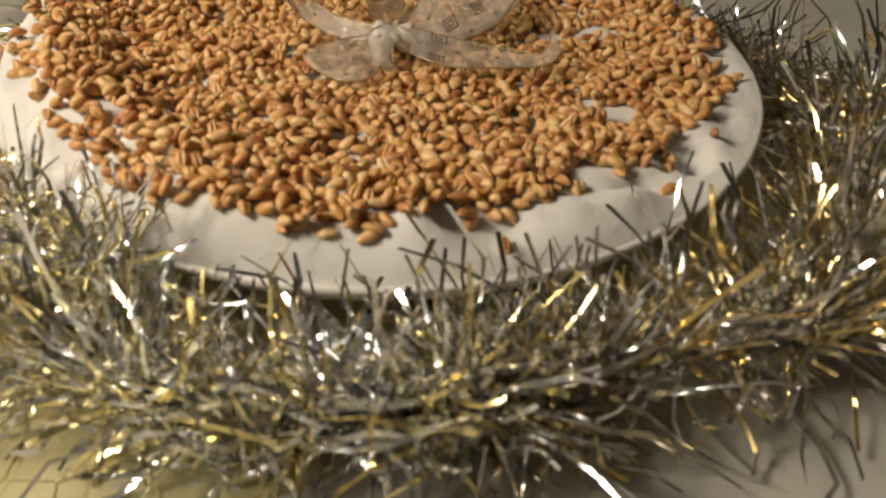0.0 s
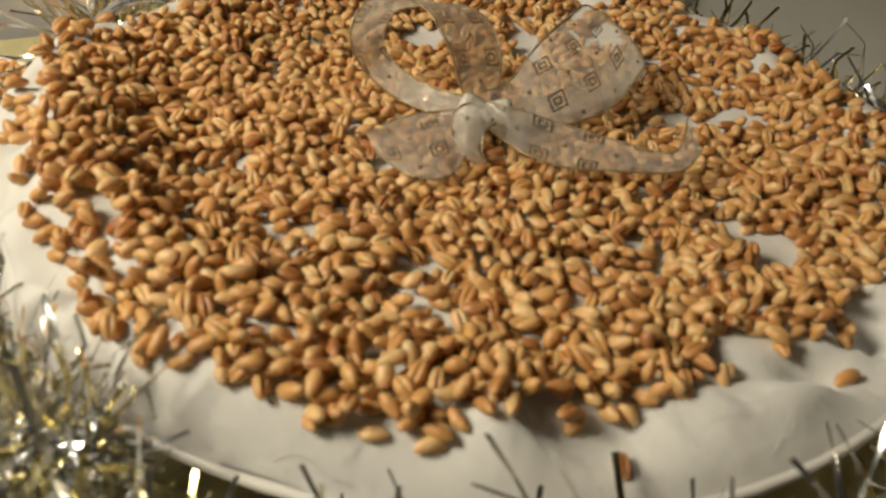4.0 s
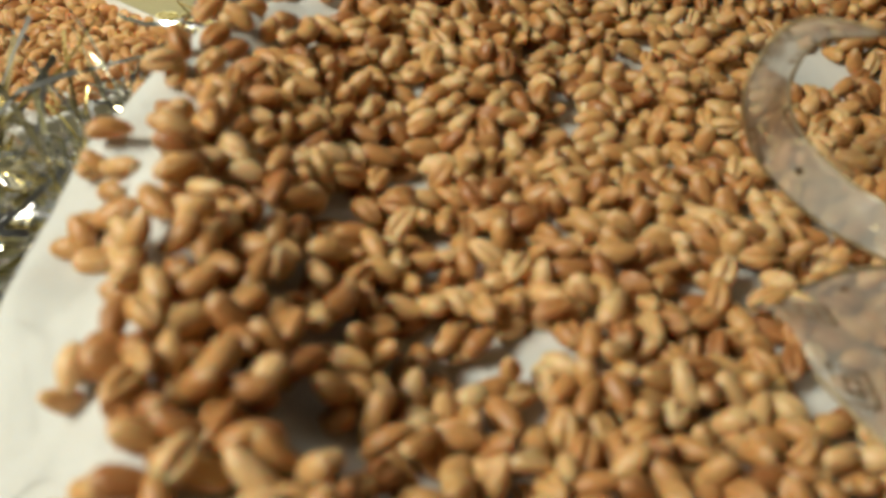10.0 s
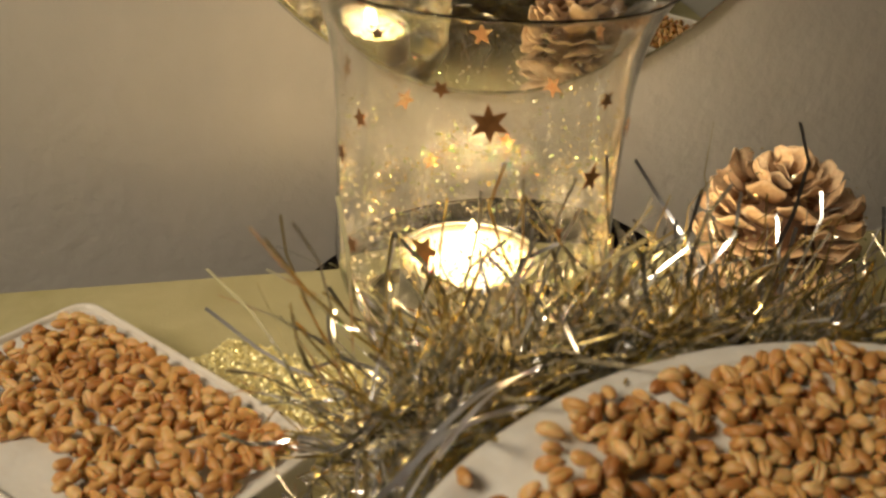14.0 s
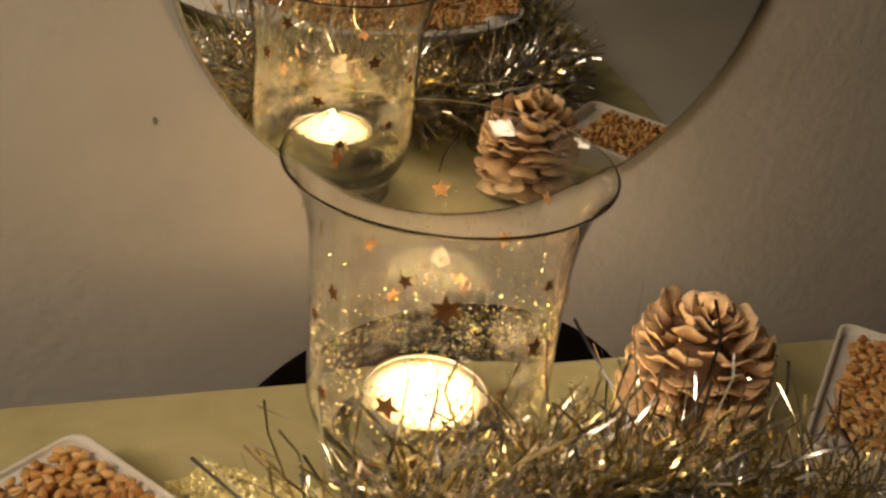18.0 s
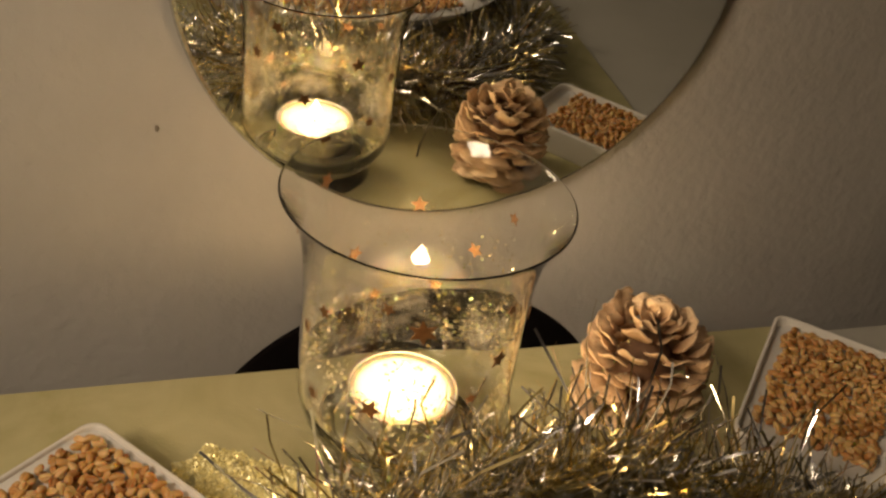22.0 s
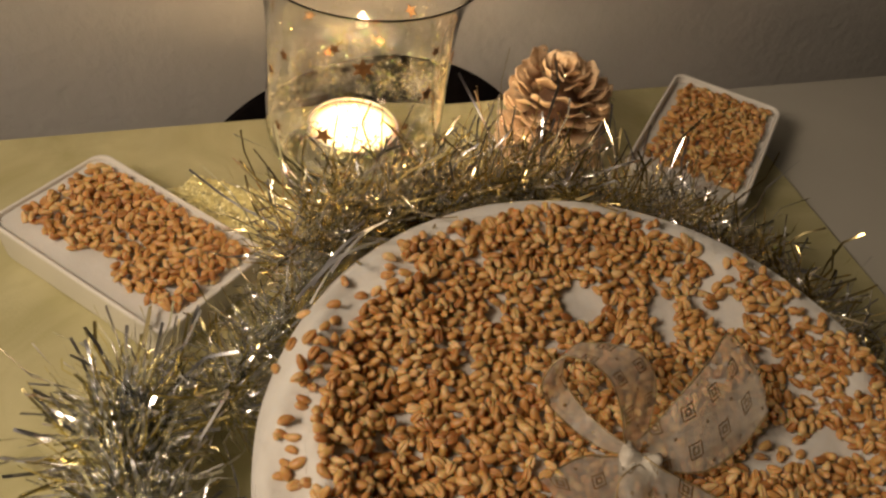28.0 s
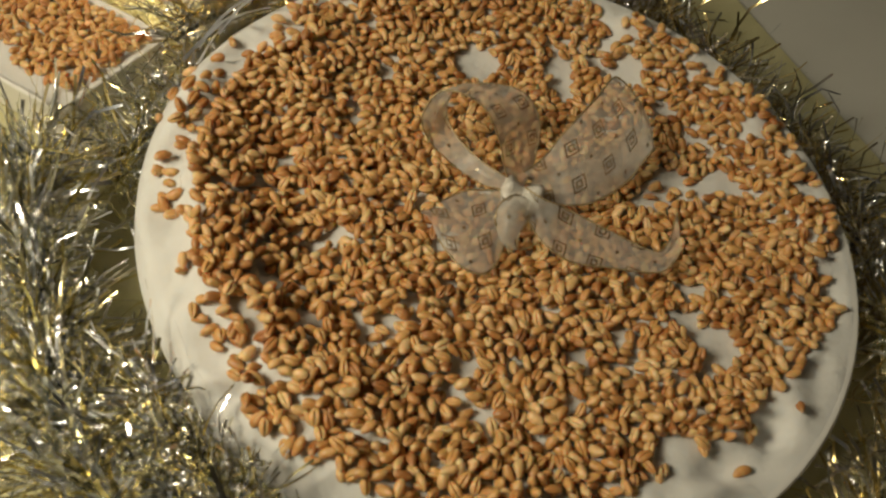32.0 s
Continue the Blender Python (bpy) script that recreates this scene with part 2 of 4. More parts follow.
# ---- plate ----
PC, PR, PZ = at(1.577, 3.827), 1.553 * U, 0.36 * U
TILT = 0.12                     # the plate rises towards the wall, propped by the tinsel
PM = Matrix.Translation(PC + Vector((0, 0, 0.489 * U - PZ))) @ pose(0, 0, 0, math.degrees(math.atan(TILT)), 0, 0)
plate = link("plate", lathe([(0, 0.004), (0.055, 0.004), (0.07, 0.006), (PR - 0.008, PZ - 0.005), (PR - 0.001, PZ), (PR, PZ - 0.0012), (PR - 0.006, PZ - 0.008), (0.075, 0.002), (0.07, 0.0), (0, 0.0)], 96), MAT_CERAMIC)
plate.matrix_world = PM
tagged(plate, "round white ceramic plate filled with cotton wool and wheat", "plate")


def lump(x, y, k, seed):
    return noise.noise(Vector((x * k, y * k, seed)))


def plate_height(x, y):
    """Top of the cotton wool at plan metres x, y."""
    dx, dy = (x - PC.x) / PR, (y - PC.y) / PR
    r = math.hypot(dx, dy)
    z = 0.47 - 0.13 * dx - 0.09 * dy
    z += 0.10 * max(0.0, -dx) ** 2 + 0.06 * math.exp(-((r - 0.84) / 0.16) ** 2) * (0.6 - 0.5 * dx + 0.3 * dy)
    z -= 0.06 * math.exp(-(((dx + 0.58) / 0.12) ** 2 + ((dy - 0.05) / 0.40) ** 2))
    z += 0.045 * lump(x, y, 38, 3.1) + 0.022 * lump(x, y, 95, 7.7)
    # soft folds towards the rim, then over it and down
    u = min(1.0, max(0.0, (r - 0.70) / 0.24))
    u = u * u * (3 - 2 * u)
    if z < 0.50:
        z += (0.50 - z) * u
    w = min(1.0, max(0.0, (r - 0.84) / 0.165))
    fold = 0.10 * lump(3.2 * dx, 3.2 * dy, 1.0, 12.0) + 0.10 * (0.4 - 1.7 * abs(lump(5 * dx + 0.6 * dy, 5 * dy, 1.0, 13.0))) - 0.07 * abs(lump(11 * dx, 11 * dy, 1.0, 15.0))
    z += fold * math.sin(math.pi * w)
    z += (0.475 - z) * (1 - math.sqrt(max(0.0, 1 - w * w)))
    return z * U + TILT * (y - PC.y)


bm = bmesh.new()
rings = []
NA, NR = 180, 60
for i in range(NR + 1):
    r = 1.006 * PR * (i / NR)
    ring = []
    for j in range(NA):
        a = 2 * math.pi * j / NA
        rr = r * (1 + 0.004 * lump(math.cos(a), math.sin(a), 6.0, 1.0) * (i / NR))
        x, y = PC.x + rr * math.cos(a), PC.y + rr * math.sin(a)
        ring.append(bm.verts.new((x, y, plate_height(x, y))))
    rings.append(ring)
for a, b2 in zip(rings, rings[1:]):
    for j in range(NA):
        k = (j + 1) % NA
        bm.faces.new((a[j], a[k], b2[k], b2[j]))
cotton = link("cotton_wool", bm, MAT_COTTON)
rnd = random.Random(14)
verts, faces = [], []
for k in range(130):
    a = rnd.uniform(0, 2 * math.pi)
    r = PR * (rnd.uniform(0.88, 1.0) if k < 90 else math.sqrt(rnd.random()) * 0.9)
    p = Vector((PC.x + r * math.cos(a), PC.y + r * math.sin(a), 0))
    d = Vector((rnd.gauss(0, 1), rnd.gauss(0, 1), 0)).normalized()
    L, bow_by, rise = rnd.uniform(0.006, 0.018), rnd.uniform(-0.5, 0.5), rnd.uniform(0.0006, 0.003)
    o = len(verts)
    for i in range(7):
        s = i / 6
        q = p + L * (d * s + d.orthogonal().cross(d).cross(d) * bow_by * s * s)
        if math.hypot(q.x - PC.x, q.y - PC.y) > PR:
            q = PC + (q - PC).normalized() * PR
        z = plate_height(q.x, q.y) + 0.0002 + rise * math.sin(math.pi * s) + (0.0012 if k >= 90 else 0)
        w = Vector((-d.y, d.x, 0)) * 0.00004
        verts += [(q.x - w.x, q.y - w.y, z), (q.x + w.x, q.y + w.y, z + 0.00005)]
    faces += [(o + 2 * i, o + 2 * i + 1, o + 2 * i + 3, o + 2 * i + 2) for i in range(6)]
me = bpy.data.meshes.new("loose_fibres")
me.from_pydata(verts, [], faces)
tagged(link_mesh("loose_fibres", me, MAT_COTTON, cotton), kind="stuff")
tagged(cotton, "white lumpy cotton wool layer lying in the plate", "cotton wool")


# ---- wheat ----
GROOVE = (0.0, 0.17, 0.36, 0.62, 1.1, 1.7, 2.4)


def grain_mesh(seed, length=0.0051, width=0.0028):
    """A wheat kernel: pointed ends, a rounded back and a deep crease on the belly (+z); the third list runs 0 to 1 along it."""
    rnd = random.Random(seed)
    L, Wd = length * rnd.uniform(0.88, 1.1), width * rnd.uniform(0.9, 1.12)
    H = Wd * rnd.uniform(0.78, 0.92)
    angles = [-a for a in GROOVE[:0:-1]] + list(GROOVE) + [math.pi]
    nu, nv = len(angles), 9
    bend = rnd.uniform(-0.05, 0.05)
    verts, faces, along = [(-L / 2, 0, -0.1 * H)], [], [0.0]
    for i in range(1, nv):
        s = -math.cos(math.pi * i / nv)
        prof = (1 - s * s) ** 0.50 * (1 - 0.16 * s)
        for a in angles:
            deep = 0.46 * math.exp(-(a / 0.20) ** 2) * (1 - s ** 4) - 0.10 * math.exp(-((abs(a) - 0.62) / 0.35) ** 2) * (1 - s * s)
            rr = prof * (1 - deep)
            verts.append((L / 2 * s, Wd / 2 * rr * math.sin(a) + bend * L * (s * s), H / 2 * rr * math.cos(a) - 0.1 * H * s * s))
            along.append((s + 1) / 2)
    verts.append((L / 2, 0, -0.1 * H))
    along.append(1.0)
    last = len(verts) - 1
    for j in range(nu):
        k = (j + 1) % nu
        faces.append((0, 1 + j, 1 + k))
        for i in range(nv - 2):
            faces.append((1 + i * nu + k, 1 + i * nu + j, 1 + (i + 1) * nu + j, 1 + (i + 1) * nu + k))
        faces.append((last, 1 + (nv - 2) * nu + k, 1 + (nv - 2) * nu + j))
    return verts, faces, along


def set_along(me, values):
    me.attributes.new("along", 'FLOAT', 'POINT').data.foreach_set("value", values)


GRAINS = [grain_mesh(s) for s in range(10)]
GRAIN_MESH = []
for v, f, al in GRAINS:
    me = bpy.data.meshes.new("wheat_grain")
    me.from_pydata(v, [], f)
    set_along(me, al)
    GRAIN_MESH.append(me)


def grain_pose(rnd, x, y, z, tilt=22):
    side = rnd.choice((0, 0, 0, 20, -20, 50, -50, 180, 180, 150, 210, 100, -100))
    return pose(x, y, z, side + rnd.uniform(-25, 25), rnd.gauss(0, tilt), rnd.uniform(0, 360))


def joined_grains(name, poses, rnd, parent=None):
    verts, faces, along = [], [], []
    for m in poses:
        v, f, al = GRAINS[rnd.randrange(len(GRAINS))]
        o = len(verts)
        along.extend(al)
        verts.extend((m @ Vector(p))[:] for p in v)
        faces.extend(tuple(i + o for i in q) for q in f)
    me = bpy.data.meshes.new(name)
    me.from_pydata(verts, [], faces)
    set_along(me, along)
    return link_mesh(name, me, MAT_GRAIN, parent)


# bare places on the cotton wool: plan x, y and radius
BARE = [(1.77, 4.75, 0.13), (2.17, 4.64, 0.09), (2.51, 4.55, 0.09), (2.59, 4.29, 0.07), (2.93, 4.01, 0.07), (3.10, 4.05, 0.06), (2.43, 3.90, 0.08), (2.68, 3.77, 0.08), (2.17, 2.97, 0.105), (2.09, 3.12, 0.07),
        (0.17, 3.58, 0.085), (0.48, 3.58, 0.070), (0.57, 3.39, 0.060), (1.29, 4.72, 0.06), (0.69, 4.22, 0.05), (1.56, 3.05, 0.05), (1.77, 2.58, 0.08), (3.02, 3.60, 0.06), (2.27, 2.59, 0.08), (1.21, 3.68, 0.05), (2.55, 4.85, 0.07),
        (3.00, 4.35, 0.06), (0.45, 2.93, 0.05), (1.10, 2.88, 0.06), (2.36, 4.65, 0.06)]
# how far out the grains reach: degrees round the plate, share of its radius
REACH = [(0, 0.975), (16, 0.975), (31, 0.960), (41, 0.930), (66, 0.940), (90, 0.945), (106, 0.940), (119, 0.940), (136, 0.940), (156, 0.935), (164, 0.950), (170, 0.950), (176, 0.910), (183, 0.905), (191, 0.935), (196, 0.915), (204, 0.935), (212, 0.970),
         (226, 0.970), (243, 0.962), (249, 0.925), (257, 0.890), (271, 0.870), (279, 0.820), (286, 0.840), (295, 0.875), (316, 0.880), (322, 0.925), (328, 0.960), (336, 0.950), (347, 0.970), (360, 0.975)]


def cover(x, y):
    """How likely a grain lies at plan metres x, y."""
    dx, dy = (x - PC.x) / PR, (y - PC.y) / PR
    r = math.hypot(dx, dy)
    turn = math.degrees(math.atan2(dy, dx)) % 360
    lim = float(np.interp(turn, [a for a, _ in REACH], [q for _, q in REACH])) + 0.015 * lump(x, y, 70, 5.0)
    if r > lim:
        return 0.0
    p = 1.0 if r < lim - 0.04 else 0.25
    if 118 < turn < 178 and r > lim - 0.10:
        p = 0.036
    for bx, by, br in BARE:
        d = math.hypot(x / U - bx, y / U - by) / br
        if d < 1:
            return 0.0
    if lump(x, y, 62, 9.0) > (0.36 if dx < 0.3 else 0.24):
        p *= 0.10 if dx < 0.3 else 0.07
    return p


def settle(x, y, base, cells, top):
    """Height at which a grain comes to rest on those already lying near x, y; None if it would lie too high."""
    key = (int(x // 0.004), int(y // 0.004))
    z = base
    for i in (-1, 0, 1):
        for j in (-1, 0, 1):
            for qx, qy, qz in cells.get((key[0] + i, key[1] + j), ()):
                d = math.hypot(qx - x, qy - y)
                if d < 0.0028:
                    z = max(z, qz + 0.80 * math.sqrt(0.0028 ** 2 - d * d))
    if z > base + top:
        return None
    cells.setdefault(key, []).append((x, y, z))
    return z


rnd = random.Random(5)
spots, cells = [], {}
for tries in range(37000):
    r, a = PR * math.sqrt(rnd.random()), rnd.uniform(0, 2 * math.pi)
    x, y = PC.x + r * math.cos(a), PC.y + r * math.sin(a)
    if rnd.random() > cover(x, y):
        continue
    base = plate_height(x, y) + 0.0011
    z = settle(x, y, base, cells, 0.0030 if x < PC.x - 0.35 * PR else 0.0020)
    if z is None:
        continue
    spots.append((x, y, z, z > base + 0.001))
for bx, by in ((0.22, 4.55), (0.30, 4.62), (0.40, 4.83), (0.52, 4.78), (0.62, 4.98), (0.16, 4.20), (0.28, 4.30), (0.36, 4.42), (1.30, 2.36), (2.35, 2.62), (2.02, 2.47)):
    spots.append((bx * U, by * U, plate_height(bx * U, by * U) + 0.0010, False))
wheat = empty("wheat_layer", Matrix.Translation(PC))
tagged(wheat, "loose golden brown wheat grains scattered over cotton wool", "wheat")
allposes = [grain_pose(rnd, x - PC.x, y - PC.y, z, 22 if not c else 30) for x, y, z, c in spots]
order = sorted(range(len(spots)), key=lambda i: (spots[i][0] - 0.7 * U) ** 2 + (spots[i][1] - 4.1 * U) ** 2)
single = order[:300]
tagged(joined_grains("wheat_grains", [allposes[i] for i in order[300:]], rnd, wheat), kind="stuff")
for i in single:
    ob = link_mesh("wheat_grain", GRAIN_MESH[rnd.randrange(10)], MAT_GRAIN, wheat)
    ob.matrix_basis = allposes[i]

# ---- small rectangular dishes ----
DL, DW, DH = 0.0880, 0.0552, 0.0168


def rounded_rect(w, h, r, n=5):
    pts = []
    for cx, cy, a0 in ((w / 2 - r, h / 2 - r, 0), (-w / 2 + r, h / 2 - r, 90), (-w / 2 + r, -h / 2 + r, 180), (w / 2 - r, -h / 2 + r, 270)):
        for i in range(n + 1):
            a = radians(a0 + 90 * i / n)
            pts.append((cx + r * math.cos(a), cy + r * math.sin(a)))
    return pts


def dish_shell():
    levels = [(0.86, 0.0), (0.920, 0.0), (0.932, 0.0012), (0.985, DH - 0.0026), (0.998, DH - 0.0012), (0.996, DH - 0.0003), (0.985, DH), (0.955, DH), (0.944, DH - 0.0005), (0.935, DH - 0.002), (0.912, DH - 0.006), (0.86, 0.004), (0.80, 0.003)]
    bm = bmesh.new()
    rings = []
    for k, z in levels:
        inset = (1 - k) * DW
        rings.append([bm.verts.new((x, y, z)) for x, y in rounded_rect(DL - inset, DW - inset, 0.0055)])
    for a, b2 in zip(rings, rings[1:]):
        for j in range(len(a)):
            k = (j + 1) % len(a)
            bm.faces.new((a[j], a[k], b2[k], b2[j]))
    bm.faces.new(rings[0][::-1])
    bm.faces.new(rings[-1])
    bmesh.ops.recalc_face_normals(bm, faces=bm.faces[:])
    return bm


def small_dish(m, seed, name_label, free, low):
    rnd = random.Random(seed)
    d = link("serving_dish", dish_shell(), MAT_CERAMIC)
    d.matrix_world = m
    tagged(d, name_label, "dish", "small dishes")
    bm = bmesh.new()
    nx, ny = 26, 16
    top = DH - low
    gap = 0.0032 if low < 0.003 else 0.0039
    iw, ih = DL - gap, DW - gap

    def height(x, y):
        e = max(abs(x) / (iw / 2), abs(y) / (ih / 2))
        return top + 0.0014 * lump(x, y, 90, seed) * min(1.0, 6 * (1 - e)) + 0.0007 * max(0, (e - 0.88) / 0.12) ** 2

    g = [[bm.verts.new((iw * (i / nx - 0.5), ih * (j / ny - 0.5), height(iw * (i / nx - 0.5), ih * (j / ny - 0.5)))) for j in range(ny + 1)] for i in range(nx + 1)]
    for i in range(nx):
        for j in range(ny):
            bm.faces.new((g[i][j], g[i + 1][j], g[i + 1][j + 1], g[i][j + 1]))
    c = link("cotton_pad", bm, MAT_COTTON)
    c.matrix_world = m
    tagged(c, "thin white cotton wool pad lying in the small dish", "cotton wool")
    w = empty("wheat_heap", m)
    tagged(w, "small heap of golden brown wheat grains on cotton wool", "wheat")
    cells, n = {}, 0
    for _ in range(6000):
        x, y = rnd.uniform(-0.5, 0.5) * (iw - 0.0075), rnd.uniform(-0.5, 0.5) * (ih - 0.0075)
        if free(x / iw, y / ih, rnd):
            continue
        base = height(x, y) + 0.0011
        z = settle(x, y, base, cells, 0.0026)
        if z is None:
            continue
        ob = link_mesh("wheat_grain", GRAIN_MESH[rnd.randrange(10)], MAT_GRAIN, w)
        ob.matrix_basis = grain_pose(rnd, x, y, z) @ Matrix.Diagonal((0.94, 0.94, 0.94, 1))
        n += 1
        if n > 420:
            break
    return d


small_dish(Matrix.Translation((-0.0208, 0.4142, 0)) @ pose(0, 0, 0, 0, 0, -51.2), 11, "white rectangular ceramic dish of wheat by the candle", lambda x, y, r: y < -0.36 + 0.14 * r.random() or (x < -0.44 and y < 0.1) or (x > -0.1 and x < 0.1 and y < -0.22), 0.0022)
small_dish(Matrix.Translation((0.2420, 0.4389, 0)) @ pose(0, 0, 0, 0, 0, 46.5), 12, "white rectangular ceramic dish of wheat near the pine cone", lambda x, y, r: x < -0.36 or y > 0.33 + 0.10 * r.random(), 0.0040)

# ---- glass candle holder ----
GC = at(1.06, 6.5)


def glass_material():
    m, nt, b = nodes_of("clear glass")
    b.inputs["Base Color"].default_value = (0.97, 0.97, 0.95, 1)
    b.inputs["Roughness"].default_value = 0.02
    b.inputs["Transmission Weight"].default_value = 1.0
    b.inputs["IOR"].default_value = 1.46
    return m


MAT_GLASS = glass_material()
# radius and height of the outer wall, foot to lip
OUT = [(0.0, 0.0), (0.026, 0.0), (0.0275, 0.002), (0.024, 0.007), (0.030, 0.0125), (0.0346, 0.0205), (0.0366, 0.030), (0.0365, 0.042), (0.0364, 0.056), (0.0366, 0.070), (0.0373, 0.082), (0.0388, 0.091), (0.0413, 0.0985), (0.0442, 0.1030), (0.0448, 0.1038), (0.0451, 0.1040), (0.0453, 0.1042)]
WALL = 0.0008
INNER = [(0.0453, 0.1045), (0.0450, 0.1046), (0.0446, 0.1044), (0.0438, 0.1034), (0.0409, 0.0989), (0.0381, 0.0913), (0.0365, 0.082), (0.0358, 0.070), (0.0356, 0.056), (0.0357, 0.042), (0.0358, 0.030), (0.0337, 0.0207), (0.027, 0.0155), (0.0, 0.0145)]
holder = empty("candle_holder", Matrix.Translation(GC))
tagged(holder, "clear glass candle holder with flared lip, glitter and small stars", "candle holder")
gl = part("glass_bowl", lathe(OUT + INNER, 72), MAT_GLASS, holder)
gl.visible_shadow = False


def glass_radius(z):
    for (r0, z0), (r1, z1) in zip(OUT[3:], OUT[4:]):
        if z0 <= z <= z1:
            return r0 + (r1 - r0) * (z - z0) / (z1 - z0)
    return 0.0365


def star_bm(r, points, thick, inner=0.45):
    bm = bmesh.new()
    ring = [(r * (1 if i % 2 == 0 else inner) * math.cos(math.pi * i / points), r * (1 if i % 2 == 0 else inner) * math.sin(math.pi * i / points)) for i in range(points * 2)]
    top = [bm.verts.new((x, y, thick)) for x, y in ring]
    bot = [bm.verts.new((x, y, 0)) for x, y in ring]
    bm.faces.new(top)
    bm.faces.new(bot[::-1])
    for i in range(len(ring)):
        j = (i + 1) % len(ring)
        bm.faces.new((bot[i], bot[j], top[j], top[i]))
    return bm


MAT_STAR = surface("copper foil", (0.18, 0.085, 0.03), (0.28, 0.14, 0.055), 0.45, 300, 0.5)
# angle round the glass (0 = towards +x), height, size, points
STARS = [(236, 0.047, 0.0048, 5), (256, 0.080, 0.0055, 6), (299, 0.064, 0.0042, 5), (206, 0.0745, 0.0030, 5), (190, 0.062, 0.0030, 5),
         (329, 0.071, 0.0032, 5), (350, 0.055, 0.0028, 5), (300, 0.083, 0.0028, 5), (250, 0.030, 0.0034, 5), (200, 0.040, 0.0030, 5),
         (150, 0.075, 0.0040, 5), (110, 0.060, 0.0040, 5), (75, 0.078, 0.0042, 5), (40, 0.066, 0.0040, 5), (20, 0.085, 0.0030, 5), (130, 0.092, 0.0042, 5),
         (95, 0.040, 0.0036, 5), (170, 0.090, 0.0030, 5), (285, 0.052, 0.0026, 5), (240, 0.087, 0.0026, 5), (60, 0.047, 0.0036, 5)]
for k, (ang, z, size, pts) in enumerate(STARS):
    r = glass_radius(z) + 0.0002
    s = part("star", star_bm(size * 0.86, pts, 0.0002), MAT_STAR, gl, "copper coloured foil star", smooth=False)
    a = radians(ang)
    s.matrix_basis = pose(r * math.cos(a), r * math.sin(a), z, 90, 0, ang + 90) @ pose(0, 0, 0, 0, 0, 37 * k)


def glitter_material():
    m, nt, b = nodes_of("glitter flakes")
    geo = nt.nodes.new("ShaderNodeNewGeometry")
    c = ramp(nt, geo.outputs["Random Per Island"], [(0.0, (0.85, 0.62, 0.20)), (0.4, (0.80, 0.74, 0.55)), (0.7, (0.75, 0.72, 0.66)), (0.85, (0.45, 0.65, 0.25)), (1.0, (0.80, 0.70, 0.30))])
    nt.links.new(c, b.inputs["Base Color"])
    b.inputs["Metallic"].default_value, b.inputs["Roughness"].default_value = 0.85, 0.22
    thin = nt.nodes.new("ShaderNodeBsdfTranslucent")     # thin coloured film lets light through
    nt.links.new(c, thin.inputs["Color"])
    mix = nt.nodes.new("ShaderNodeMixShader")
    mix.inputs[0].default_value = 0.35
    nt.links.new(b.outputs[0], mix.inputs[1])
    nt.links.new(thin.outputs[0], mix.inputs[2])
    nt.links.new(mix.outputs[0], nt.nodes["Material Output"].inputs["Surface"])
    return m


MAT_GLITTER = glitter_material()


def flakes(name, points, size, rnd, parent=None, kind_label=""):
    """Tiny foil flakes at (place, normal) pairs, joined."""
    verts, faces = [], []
    for p, n in points:
        u = n.orthogonal().normalized()
        q = Matrix.Rotation(rnd.uniform(0, 6.28), 3, n)
        u = q @ u
        v = n.cross(u)
        s = size * rnd.uniform(0.5, 1.4)
        o = len(verts)
        tilt = n * rnd.uniform(-1.3, 1.3) * s
        verts += [(p + u * s + tilt)[:], (p + v * s)[:], (p - u * s - tilt)[:], (p - v * s)[:]]
        faces.append((o, o + 1, o + 2, o + 3))
    me = bpy.data.meshes.new(name)
    me.from_pydata(verts, [], faces)
    ob = link_mesh(name, me, MAT_GLITTER, parent, smooth=False)
    return tagged(ob, kind=kind_label)


rnd = random.Random(21)
pts = []
while len(pts) < 4600:
    a, z = rnd.uniform(0, 2 * math.pi), 0.018 + 0.066 * rnd.betavariate(1.7, 2.6)
    d = lump(a * 1.2, z * 40, 1.6, 4.0)
    if d < -0.05 + rnd.uniform(-0.3, 0.2):
        continue
    r = glass_radius(z) - WALL - 0.0003
    n = Vector((math.cos(a), math.sin(a), 0))
    pts.append((Vector((r * n.x, r * n.y, z)), n))
flakes("glitter", pts, 0.00036, rnd, holder, "stuff")
MAT_FROST, nt, b = nodes_of("patchy frost spray")
b.inputs["Base Color"].default_value = (0.86, 0.84, 0.80, 1)
b.inputs["Roughness"].default_value = 0.45
b.inputs["Transmission Weight"].default_value = 0.2
b.inputs["IOR"].default_value = 1.2
fr1, fr2 = noise_tex(nt, 55, 5, 0.7), noise_tex(nt, 1500, 2, 0.6)
fm = nt.nodes.new("ShaderNodeMath")
fm.operation = 'MULTIPLY'
nt.links.new(ramp(nt, fr1.outputs["Fac"], [(0.42, (0, 0, 0)), (0.75, (0.36, 0.36, 0.36))]), fm.inputs[0])
nt.links.new(ramp(nt, fr2.outputs["Fac"], [(0.38, (0.05, 0.05, 0.05)), (0.60, (1, 1, 1))]), fm.inputs[1])
fg, fsep = nt.nodes.new("ShaderNodeMath"), nt.nodes.new("ShaderNodeSeparateXYZ")
fg.operation = 'MULTIPLY'
nt.links.new(nt.nodes.new("ShaderNodeTexCoord").outputs["Object"], fsep.inputs[0])
nt.links.new(fm.outputs[0], fg.inputs[0])
fz_map = nt.nodes.new("ShaderNodeMapRange")
for k, v in (("From Min", 0.022), ("From Max", 0.075), ("To Min", 2.0), ("To Max", 0.2)):
    fz_map.inputs[k].default_value = v
nt.links.new(fsep.outputs[2], fz_map.inputs["Value"])
